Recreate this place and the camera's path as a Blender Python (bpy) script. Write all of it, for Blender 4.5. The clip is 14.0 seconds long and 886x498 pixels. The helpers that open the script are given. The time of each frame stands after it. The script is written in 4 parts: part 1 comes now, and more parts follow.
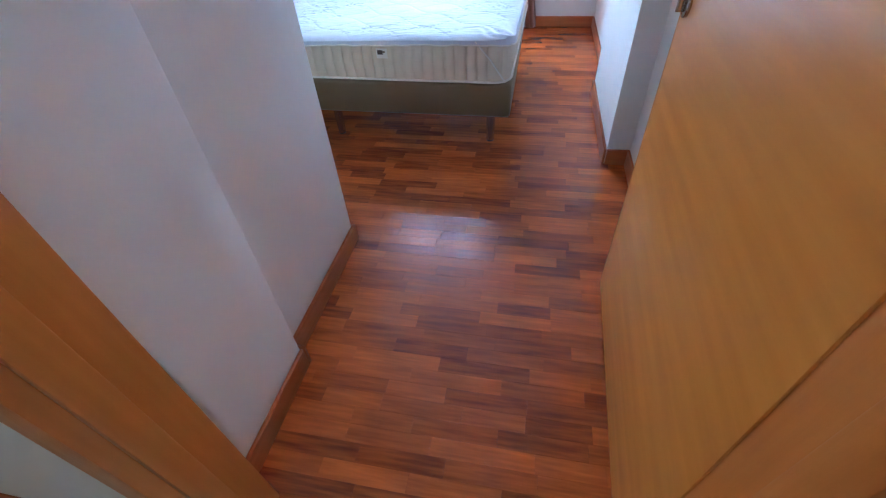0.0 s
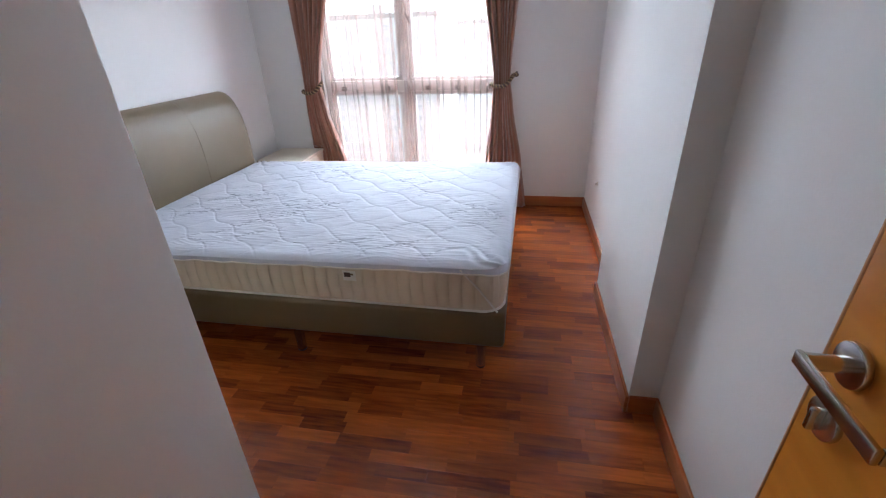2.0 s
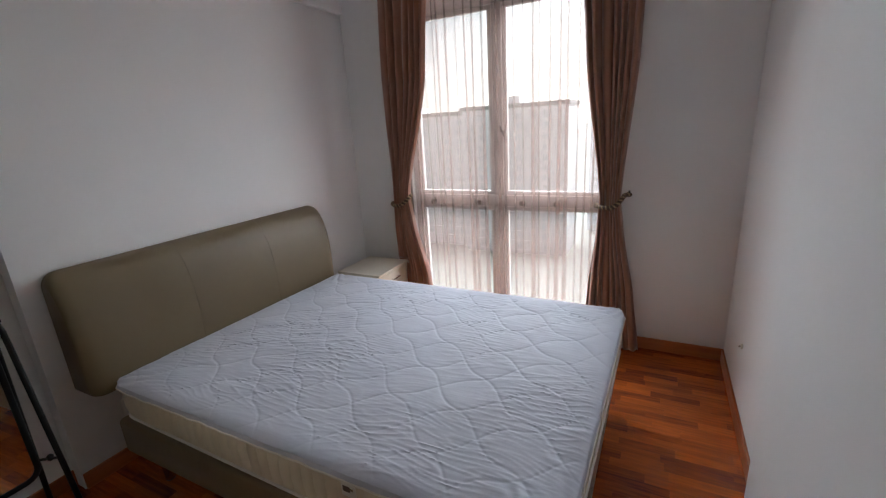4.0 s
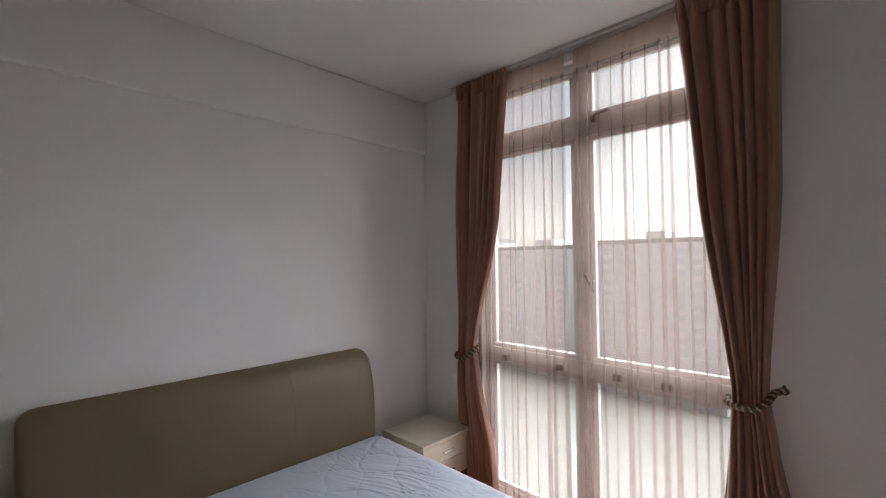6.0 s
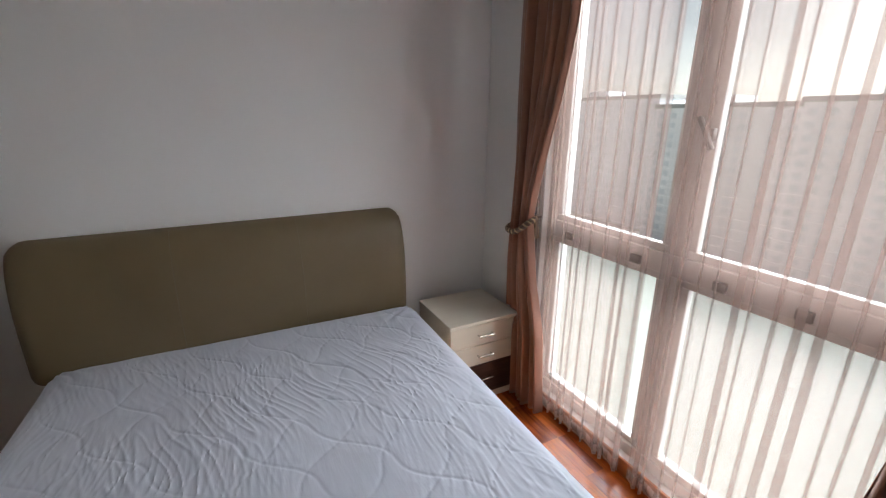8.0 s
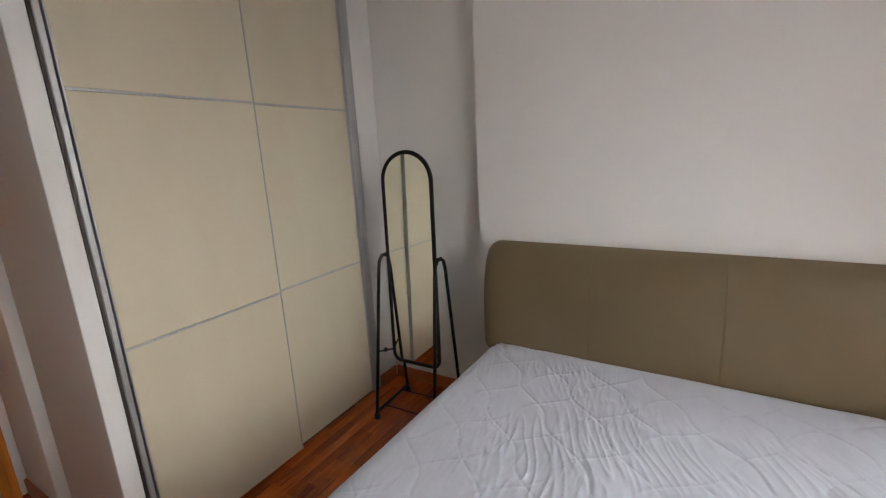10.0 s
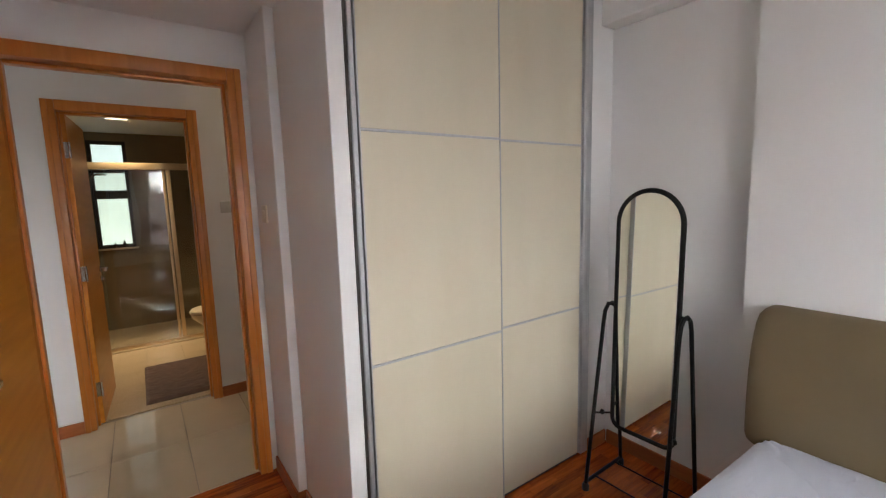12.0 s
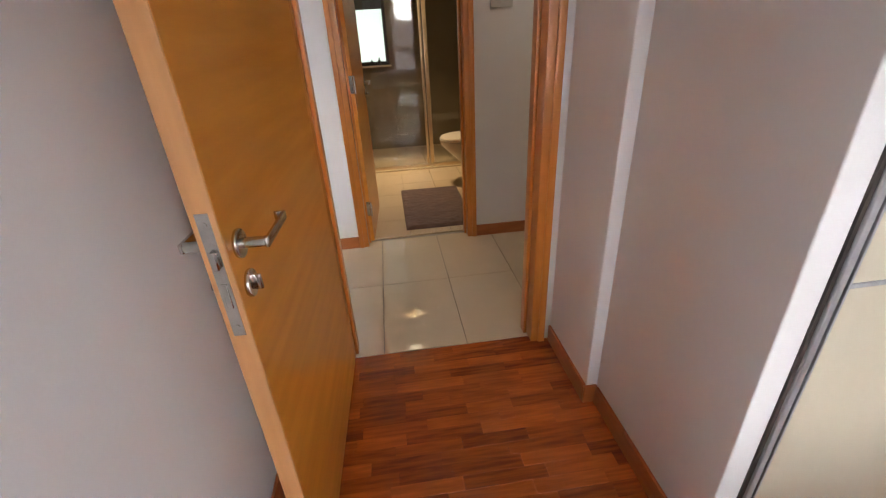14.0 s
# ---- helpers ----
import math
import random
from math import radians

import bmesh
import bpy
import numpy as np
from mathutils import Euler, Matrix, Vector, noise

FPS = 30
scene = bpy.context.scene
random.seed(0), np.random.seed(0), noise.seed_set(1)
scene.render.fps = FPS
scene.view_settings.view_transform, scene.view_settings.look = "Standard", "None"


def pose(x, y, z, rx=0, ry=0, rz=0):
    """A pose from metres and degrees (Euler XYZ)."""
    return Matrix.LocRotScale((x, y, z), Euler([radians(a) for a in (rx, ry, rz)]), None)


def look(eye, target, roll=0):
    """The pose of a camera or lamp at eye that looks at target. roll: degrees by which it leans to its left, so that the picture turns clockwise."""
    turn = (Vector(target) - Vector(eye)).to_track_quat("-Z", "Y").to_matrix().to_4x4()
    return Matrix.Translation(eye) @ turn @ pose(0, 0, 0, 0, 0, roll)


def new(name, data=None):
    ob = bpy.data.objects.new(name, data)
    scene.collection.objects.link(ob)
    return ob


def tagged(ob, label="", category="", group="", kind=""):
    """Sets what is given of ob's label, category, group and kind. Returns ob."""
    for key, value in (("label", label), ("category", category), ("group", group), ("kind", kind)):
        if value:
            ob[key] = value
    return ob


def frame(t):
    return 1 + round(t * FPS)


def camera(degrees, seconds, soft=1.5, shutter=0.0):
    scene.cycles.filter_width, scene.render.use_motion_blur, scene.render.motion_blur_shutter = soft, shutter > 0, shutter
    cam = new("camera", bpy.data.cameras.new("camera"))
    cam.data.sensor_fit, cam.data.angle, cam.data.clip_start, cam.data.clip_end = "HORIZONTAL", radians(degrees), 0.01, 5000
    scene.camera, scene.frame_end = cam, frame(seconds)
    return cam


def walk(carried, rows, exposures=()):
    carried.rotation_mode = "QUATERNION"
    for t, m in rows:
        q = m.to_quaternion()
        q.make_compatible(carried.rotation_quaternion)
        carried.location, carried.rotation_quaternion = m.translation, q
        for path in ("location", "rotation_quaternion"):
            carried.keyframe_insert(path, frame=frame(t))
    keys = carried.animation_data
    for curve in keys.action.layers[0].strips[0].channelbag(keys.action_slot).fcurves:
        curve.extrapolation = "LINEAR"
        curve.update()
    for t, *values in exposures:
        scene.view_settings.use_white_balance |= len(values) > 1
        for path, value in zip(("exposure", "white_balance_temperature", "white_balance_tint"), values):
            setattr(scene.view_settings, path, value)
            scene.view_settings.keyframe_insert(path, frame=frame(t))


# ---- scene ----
cam = camera(92.0, 14.0, soft=1.25)
PATH = [
    (0, (0.658, -1.25, 1.186), (0.323, 0.171, -0.181), -3.8),
    (0.5, (0.646, -1.133, 1.216), (0.311, 0.42, 0.0), -3.5),
    (1, (0.647, -0.958, 1.273), (0.313, 0.696, 0.2), -3.0),
    (1.5, (0.611, -0.77, 1.307), (0.276, 0.957, 0.356), -2.2),
    (2, (0.597, -0.599, 1.343), (0.258, 1.153, 0.44), -2.2),
    (2.5, (0.625, -0.406, 1.38), (0.153, 1.344, 0.535), -3.4),
    (2.7, (0.641, -0.347, 1.401), (0.072, 1.385, 0.577), -3.9),
    (4.8, (0.751, 0.305, 1.539), (-0.341, 1.944, 1.194), -2.7),
    (5, (0.762, 0.378, 1.528), (-0.41, 1.972, 1.235), -2.6),
    (5.5, (0.756, 0.549, 1.549), (-0.567, 2.046, 1.455), -1.6),
    (6, (0.763, 0.725, 1.584), (-0.633, 2.156, 1.63), -0.7),
    (6.5, (0.779, 0.931, 1.606), (-0.69, 2.284, 1.696), 0.8),
    (7, (0.76, 1.108, 1.571), (-0.75, 2.414, 1.445), 1.6),
    (7.2, (0.73, 1.184, 1.546), (-0.773, 2.479, 1.293), 1.2),
    (9.3, (0.482, 1.874, 1.457), (-1.363, 1.5, 0.782), -3.7),
    (9.5, (0.486, 1.832, 1.449), (-1.339, 1.27, 0.855), -3.3),
    (10, (0.498, 1.677, 1.498), (-1.173, 0.675, 1.05), -3.0),
    (10.5, (0.475, 1.604, 1.549), (-1.079, 0.345, 1.513), -4.4),
    (11, (0.515, 1.541, 1.598), (-1.003, 0.258, 1.82), -2.6),
    (11.5, (0.531, 1.442, 1.555), (-0.802, -0.049, 1.604), -1.5),
    (12, (0.544, 1.406, 1.506), (-0.603, -0.213, 1.255), -1.6),
    (12.5, (0.569, 1.314, 1.435), (-0.422, -0.36, 0.972), -1.8),
    (13, (0.633, 1.111, 1.366), (-0.014, -0.598, 0.552), -1.4),
    (13.5, (0.679, 0.893, 1.329), (0.338, -0.86, 0.429), -2.1),
    (14, (0.681, 0.55, 1.323), (0.487, -1.219, 0.411), -3.2),
]
walk(cam, [(t, look(eye, target, roll)) for t, eye, target, roll in PATH], [(0, 4.55, 4250, 0), (0.5, 4.45, 4450, 2), (1.5, 4.05, 5150, 6), (2.7, 3.3, 5600, 7), (4.8, 2.65, 5950, 7), (7.2, 2.6, 5950, 7), (9.3, 2.8, 6400, 7), (9.7, 3.05, 6450, 8), (10.5, 3.45, 6450, 8), (11.2, 3.55, 6400, 9), (12.5, 3.85, 6100, 9), (14, 4.15, 6100, 11)])

# ---- world, sun, exposure ----
world = bpy.data.worlds.new("overcast_sky")
scene.world = world
world.use_nodes = True
wn = world.node_tree
sky = wn.nodes.new("ShaderNodeTexSky")
sky.sky_type = "NISHITA"
sky.sun_disc = False
sky.sun_elevation = radians(19)
sky.sun_rotation = radians(0)
sky.air_density = 1.0
sky.dust_density = 2.0
sky_soft = wn.nodes.new("ShaderNodeHueSaturation")
sky_soft.inputs["Saturation"].default_value = 0.36
wn.links.new(sky.outputs[0], sky_soft.inputs["Color"])
# soft cloud cover: broad lighter and darker billows all over the sky
cloud_at = wn.nodes.new("ShaderNodeTexCoord")
cloud = wn.nodes.new("ShaderNodeTexNoise")
cloud.inputs["Scale"].default_value, cloud.inputs["Detail"].default_value = 5.0, 6
wn.links.new(cloud_at.outputs["Generated"], cloud.inputs["Vector"])
cloud_range = wn.nodes.new("ShaderNodeMapRange")
cloud_range.inputs["From Min"].default_value, cloud_range.inputs["From Max"].default_value = 0.35, 0.65
cloud_range.inputs["To Min"].default_value, cloud_range.inputs["To Max"].default_value = 0.78, 1.12
wn.links.new(cloud.outputs["Fac"], cloud_range.inputs["Value"])
wn.links.new(cloud_range.outputs[0], sky_soft.inputs["Value"])
wn.links.new(sky_soft.outputs[0], wn.nodes["Background"].inputs["Color"])
wn.nodes["Background"].inputs["Strength"].default_value = 0.0165

sun_data = bpy.data.lights.new("sun", "SUN")
sun_data.energy, sun_data.angle, sun_data.color = 5.0, radians(150), (1.0, 0.99, 0.98)
sun_ob = new("sun", sun_data)
sun_ob.matrix_world = look((0, 60, 21), (0, 0, 0))

# warm recessed lamp over the shower
bath_data = bpy.data.lights.new("shower_downlight_lamp", "AREA")
bath_data.shape, bath_data.size, bath_data.energy, bath_data.color = "SQUARE", 0.15, 0.65, (1.0, 0.72, 0.40)
bath_data.spread = radians(88)
bath_lamp = new("shower_downlight_lamp", bath_data)
bath_lamp.matrix_world = look((0.62, -3.80, 2.314), (0.62, -3.80, 0))

# unseen warm recessed lamp added to fill the hall, guessed from a glint on the varnished door frame
hall_data = bpy.data.lights.new("hall_fill_lamp", "AREA")
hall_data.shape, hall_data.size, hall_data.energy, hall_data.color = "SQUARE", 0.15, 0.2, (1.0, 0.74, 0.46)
hall_fill = new("hall_fill_lamp", hall_data)
hall_fill.matrix_world = look((-0.75, -1.55, 2.72), (-0.75, -1.55, 0))

# ---- dimensions ----
H = 2.74          # ceiling
SOFFIT = 2.36     # underside of the beams
BB = 0.08         # skirting height
XW, XN, XB = -1.56, -1.64, -1.530   # headboard wall, niche wall, beam face
YW = 2.92         # window wall


# ---- materials ----
def surf(name, a, b, scale=3.0, rough=0.5, spread=0.08, stretch=(1, 1, 1), bump=0.05, fine=220.0, metal=0.0, coat=0.0,
         per_piece=0.0, sheen=0.0, spec=0.5):
    """A procedural surface: two colours mixed at a coarse and a fine scale, with matching gloss and relief."""
    m = bpy.data.materials.new(name)
    m.use_nodes = True
    t = m.node_tree
    bsdf = t.nodes["Principled BSDF"]
    co = t.nodes.new("ShaderNodeTexCoord")
    mp = t.nodes.new("ShaderNodeMapping")
    mp.inputs["Scale"].default_value = stretch
    t.links.new(co.outputs["Object"], mp.inputs["Vector"])
    info = t.nodes.new("ShaderNodeObjectInfo")
    geo = t.nodes.new("ShaderNodeNewGeometry")
    pick = t.nodes.new("ShaderNodeMath")
    pick.operation = "ADD"
    t.links.new(info.outputs["Random"], pick.inputs[0])
    t.links.new(geo.outputs["Random Per Island"], pick.inputs[1])
    wrap = t.nodes.new("ShaderNodeMath")
    wrap.operation = "FRACT"
    t.links.new(pick.outputs[0], wrap.inputs[0])
    n1 = t.nodes.new("ShaderNodeTexNoise")
    n1.noise_dimensions = "4D"
    n1.inputs["Scale"].default_value, n1.inputs["Detail"].default_value = scale, 5
    n2 = t.nodes.new("ShaderNodeTexNoise")
    n2.inputs["Scale"].default_value, n2.inputs["Detail"].default_value = fine, 3
    for n in (n1, n2):
        t.links.new(mp.outputs[0], n.inputs["Vector"])
    mix = t.nodes.new("ShaderNodeMix")
    mix.data_type = "RGBA"
    mix.inputs[6].default_value, mix.inputs[7].default_value = (*a, 1), (*b, 1)
    ramp = t.nodes.new("ShaderNodeMapRange")
    ramp.inputs["From Min"].default_value, ramp.inputs["From Max"].default_value = 0.32, 0.68
    t.links.new(n1.outputs["Fac"], ramp.inputs["Value"])
    fac = ramp.outputs[0]
    if per_piece:
        shift = t.nodes.new("ShaderNodeMath")
        shift.operation = "MULTIPLY"
        shift.inputs[1].default_value = 40
        t.links.new(wrap.outputs[0], shift.inputs[0])
        t.links.new(shift.outputs[0], n1.inputs["W"])
        blend = t.nodes.new("ShaderNodeMix")
        blend.inputs["Factor"].default_value = per_piece
        t.links.new(fac, blend.inputs[2])
        t.links.new(wrap.outputs[0], blend.inputs[3])
        fac = blend.outputs[0]
    t.links.new(fac, mix.inputs["Factor"])
    t.links.new(mix.outputs[2], bsdf.inputs["Base Color"])
    rr = t.nodes.new("ShaderNodeMapRange")
    rr.inputs["To Min"].default_value, rr.inputs["To Max"].default_value = max(rough - spread, 0.02), min(rough + spread, 1)
    t.links.new(n2.outputs["Fac"], rr.inputs["Value"])
    t.links.new(rr.outputs[0], bsdf.inputs["Roughness"])
    bu = t.nodes.new("ShaderNodeBump")
    bu.inputs["Strength"].default_value, bu.inputs["Distance"].default_value = bump, 0.004
    t.links.new(n2.outputs["Fac"], bu.inputs["Height"])
    t.links.new(bu.outputs[0], bsdf.inputs["Normal"])
    bsdf.inputs["Metallic"].default_value = metal
    bsdf.inputs["Coat Weight"].default_value = coat
    bsdf.inputs["Coat Roughness"].default_value = 0.18
    bsdf.inputs["Sheen Weight"].default_value = sheen
    bsdf.inputs["Specular IOR Level"].default_value = spec
    return m


WALL = surf("white_wall_paint", (0.80, 0.79, 0.785), (0.835, 0.825, 0.82), 1.3, 0.62, 0.08, bump=0.10, fine=160)
CEIL = surf("white_ceiling_paint", (0.83, 0.825, 0.82), (0.86, 0.855, 0.85), 1.0, 0.8, 0.06, bump=0.05)
PLANK = surf("reddish_strip_parquet", (0.115, 0.016, 0.004), (0.66, 0.160, 0.021), 5, 0.25, 0.06, stretch=(1.3, 15, 1), bump=0.02, fine=60, coat=0.08, per_piece=0.58, spec=0.5)
SKIRT = surf("varnished_red_wood_skirting", (0.34, 0.095, 0.022), (0.44, 0.140, 0.036), 4, 0.35, 0.06, stretch=(1, 1, 10), bump=0.03, fine=60, coat=0.2)
FRAMEWOOD = surf("varnished_orange_wood", (0.50, 0.160, 0.020), (0.60, 0.215, 0.036), 3, 0.34, 0.06, stretch=(12, 12, 0.7), bump=0.03, fine=50, coat=0.2)
DOORWOOD = surf("orange_wood_veneer", (0.60, 0.215, 0.018), (0.70, 0.275, 0.034), 2.4, 0.36, 0.06, stretch=(14, 1.0, 11), bump=0.03, fine=60, coat=0.15)
DOOREDGE = surf("pale_lipping_wood", (0.56, 0.27, 0.10), (0.66, 0.34, 0.14), 3, 0.4, 0.06, stretch=(12, 12, 0.8), bump=0.03, fine=60)
CREAM = surf("cream_wardrobe_laminate", (0.62, 0.56, 0.425), (0.655, 0.595, 0.465), 1.6, 0.32, 0.03, stretch=(3, 1, 0.6), bump=0.004, fine=60)
ALU = surf("brushed_grey_aluminium", (0.45, 0.455, 0.47), (0.53, 0.535, 0.55), 6, 0.40, 0.08, stretch=(20, 20, 0.6), bump=0.02, metal=0.6)
STEEL = surf("satin_stainless_steel", (0.50, 0.48, 0.46), (0.60, 0.58, 0.55), 8, 0.21, 0.05, stretch=(6, 6, 6), bump=0.02, metal=1.0)
TRACK = surf("dark_bronze_track", (0.035, 0.028, 0.024), (0.06, 0.048, 0.04), 8, 0.45, 0.08, bump=0.02)
LEATHER = surf("taupe_leatherette", (0.150, 0.110, 0.056), (0.178, 0.132, 0.072), 2.2, 0.40, 0.06, bump=0.16, fine=420, sheen=0.12, spec=0.5)
TICKING = surf("cream_mattress_ticking", (0.67, 0.59, 0.48), (0.74, 0.665, 0.555), 5, 0.8, 0.06, bump=0.12, fine=380, sheen=0.2)
PIPING = surf("white_piping", (0.78, 0.76, 0.72), (0.84, 0.82, 0.79), 12, 0.75, 0.06, bump=0.1)
COTTON = surf("white_quilted_cotton", (0.56, 0.585, 0.69), (0.60, 0.625, 0.73), 2, 0.74, 0.06, stretch=(1.2, 8, 1), bump=0.22, fine=5.5, sheen=0.25)
BLACKCLOTH = surf("black_dust_cloth", (0.02, 0.02, 0.024), (0.035, 0.035, 0.04), 20, 0.9, 0.05, bump=0.1)
LAMINATE = surf("off_white_woodgrain_laminate", (0.71, 0.66, 0.555), (0.74, 0.69, 0.59), 3, 0.4, 0.06, stretch=(8, 1.2, 6), bump=0.03, fine=80)
WENGE = surf("dark_wenge_laminate", (0.045, 0.022, 0.018), (0.085, 0.045, 0.036), 5, 0.38, 0.06, stretch=(1, 1.2, 16), bump=0.03, fine=80)
BLACKMETAL = surf("black_painted_steel_tube", (0.005, 0.005, 0.005), (0.011, 0.010, 0.010), 14, 0.48, 0.08, bump=0.03, spec=0.25)
RUBBER = surf("black_plastic", (0.015, 0.015, 0.016), (0.03, 0.03, 0.03), 20, 0.55, 0.06, bump=0.03)
DRAPE = surf("copper_brown_satin", (0.29, 0.128, 0.080), (0.34, 0.155, 0.100), 3, 0.42, 0.08, stretch=(1, 1, 0.2), bump=0.10, fine=500, sheen=0.4)
ROPE = surf("brown_and_gold_twisted_cord", (0.07, 0.035, 0.02), (0.42, 0.30, 0.15), 60, 0.5, 0.1, bump=0.3, fine=400)
GOLDCORD = surf("gold_cord_strand", (0.40, 0.29, 0.15), (0.55, 0.42, 0.24), 60, 0.45, 0.1, bump=0.3, fine=400)
BROWNCORD = surf("dark_brown_cord_strand", (0.05, 0.028, 0.018), (0.10, 0.055, 0.03), 60, 0.55, 0.1, bump=0.3, fine=400)
WINFRAME = surf("white_coated_window_frame", (0.50, 0.48, 0.465), (0.56, 0.54, 0.525), 6, 0.45, 0.06, bump=0.02)
ACPLASTIC = surf("yellowed_plastic", (0.60, 0.47, 0.24), (0.66, 0.54, 0.31), 3, 0.42, 0.06, bump=0.03)
# casing plastic darkened: shade of grille gaps and outlet in the colour; badge too
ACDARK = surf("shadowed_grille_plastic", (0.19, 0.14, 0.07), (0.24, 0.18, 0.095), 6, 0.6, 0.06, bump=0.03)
SWITCH = surf("ivory_switch_plastic", (0.70, 0.66, 0.56), (0.75, 0.71, 0.62), 10, 0.35, 0.05, bump=0.01)
GREYPLASTIC = surf("pale_grey_plastic", (0.52, 0.51, 0.48), (0.58, 0.57, 0.54), 10, 0.4, 0.05, bump=0.01)
TILE = surf("polished_cream_floor_tile", (0.58, 0.47, 0.32), (0.65, 0.535, 0.375), 2.5, 0.06, 0.02, bump=0.004, fine=90, per_piece=0.15, spec=0.85)
GROUT = surf("grey_grout", (0.30, 0.27, 0.22), (0.38, 0.34, 0.28), 30, 0.85, 0.05, bump=0.1)
BATHTILE = surf("glazed_taupe_wall_tile", (0.21, 0.165, 0.105), (0.27, 0.215, 0.14), 2.0, 0.16, 0.05, bump=0.01, fine=60, per_piece=0.2)
BATHFLOOR = surf("sand_floor_tile", (0.52, 0.41, 0.26), (0.60, 0.48, 0.32), 2.5, 0.28, 0.06, bump=0.02, fine=90, per_piece=0.15)
BRONZE = surf("champagne_aluminium", (0.62, 0.48, 0.30), (0.70, 0.56, 0.37), 8, 0.32, 0.06, bump=0.02, metal=0.7)
CERAMIC = surf("cream_glazed_ceramic", (0.72, 0.64, 0.50), (0.78, 0.70, 0.57), 3, 0.12, 0.03, bump=0.004)
MATPILE = surf("brown_bath_mat_pile", (0.085, 0.047, 0.035), (0.15, 0.09, 0.068), 16, 0.95, 0.03, bump=0.9, fine=120, sheen=0.3)
FACADE = surf("pale_facade_render", (0.64, 0.635, 0.64), (0.70, 0.695, 0.70), 0.08, 0.85, 0.05, bump=0.05, fine=3)
FACADE2 = surf("grey_facade_render", (0.57, 0.585, 0.61), (0.63, 0.645, 0.67), 0.08, 0.85, 0.05, bump=0.05, fine=3)
# window colour lifted near the facades: distance haze put into it
FARGLASS = surf("haze_paled_far_window", (0.53, 0.545, 0.57), (0.60, 0.615, 0.64), 0.4, 0.25, 0.1, bump=0.0)
ROOF = surf("far_concrete_roof", (0.20, 0.20, 0.19), (0.28, 0.28, 0.27), 0.1, 0.9, 0.05, bump=0.05, fine=3)
GROUND = surf("far_ground", (0.17, 0.18, 0.15), (0.28, 0.275, 0.25), 0.02, 0.9, 0.05, bump=0.2, fine=0.5)


def veil(name, colour, clear, glow):
    """Woven voile: part open weave, part cloth that scatters light both ways."""
    m = bpy.data.materials.new(name)
    m.use_nodes = True
    t = m.node_tree
    t.nodes.remove(t.nodes["Principled BSDF"])
    out = t.nodes["Material Output"]
    tr = t.nodes.new("ShaderNodeBsdfTransparent")
    tr.inputs["Color"].default_value = (1, 1, 1, 1)
    tl = t.nodes.new("ShaderNodeBsdfTranslucent")
    df = t.nodes.new("ShaderNodeBsdfDiffuse")
    co = t.nodes.new("ShaderNodeTexCoord")
    n = t.nodes.new("ShaderNodeTexNoise")
    n.inputs["Scale"].default_value, n.inputs["Detail"].default_value = 9, 4
    t.links.new(co.outputs["Object"], n.inputs["Vector"])
    mr = t.nodes.new("ShaderNodeMapRange")
    mr.inputs["To Min"].default_value, mr.inputs["To Max"].default_value = clear + 0.015, clear - 0.015
    t.links.new(n.outputs["Fac"], mr.inputs["Value"])
    for s in (tl, df):
        s.inputs["Color"].default_value = (*colour, 1)
    a, b = t.nodes.new("ShaderNodeMixShader"), t.nodes.new("ShaderNodeMixShader")
    a.inputs[0].default_value = glow
    t.links.new(df.outputs[0], a.inputs[1])
    t.links.new(tl.outputs[0], a.inputs[2])
    t.links.new(mr.outputs[0], b.inputs[0])
    t.links.new(a.outputs[0], b.inputs[1])
    t.links.new(tr.outputs[0], b.inputs[2])
    t.links.new(b.outputs[0], out.inputs["Surface"])
    return m


def glass(name, colour, rough=0.0, ior=1.45):
    m = bpy.data.materials.new(name)
    m.use_nodes = True
    p = m.node_tree.nodes["Principled BSDF"]
    p.inputs["Base Color"].default_value = (*colour, 1)
    p.inputs["Transmission Weight"].default_value = 1
    p.inputs["Roughness"].default_value, p.inputs["IOR"].default_value = rough, ior
    return m


def thin_glass(name, tint, ior=1.5):
    """A thin sheet: clear to look through, with the mirror image that its Fresnel gloss gives."""
    m = bpy.data.materials.new(name)
    m.use_nodes = True
    t = m.node_tree
    t.nodes.remove(t.nodes["Principled BSDF"])
    clear, gloss = t.nodes.new("ShaderNodeBsdfTransparent"), t.nodes.new("ShaderNodeBsdfGlossy")
    clear.inputs["Color"].default_value = (*tint, 1)
    gloss.inputs["Roughness"].default_value = 0.01
    edge = t.nodes.new("ShaderNodeLayerWeight")
    edge.inputs["Blend"].default_value = 0.5
    steep = t.nodes.new("ShaderNodeMath")
    steep.operation, steep.inputs[1].default_value = "POWER", 5.0
    t.links.new(edge.outputs["Facing"], steep.inputs[0])
    base = ((ior - 1) / (ior + 1)) ** 2
    fr = t.nodes.new("ShaderNodeMath")
    fr.operation, fr.inputs[1].default_value, fr.inputs[2].default_value = "MULTIPLY_ADD", 1 - base, base
    t.links.new(steep.outputs[0], fr.inputs[0])
    mix = t.nodes.new("ShaderNodeMixShader")
    t.links.new(fr.outputs[0], mix.inputs[0])
    t.links.new(clear.outputs[0], mix.inputs[1])
    t.links.new(gloss.outputs[0], mix.inputs[2])
    t.links.new(mix.outputs[0], t.nodes["Material Output"].inputs["Surface"])
    return m


def glow(name, colour, strength):
    m = bpy.data.materials.new(name)
    m.use_nodes = True
    p = m.node_tree.nodes["Principled BSDF"]
    p.inputs["Base Color"].default_value = (*colour, 1)
    p.inputs["Emission Color"].default_value = (*colour, 1)
    p.inputs["Emission Strength"].default_value = strength
    return m


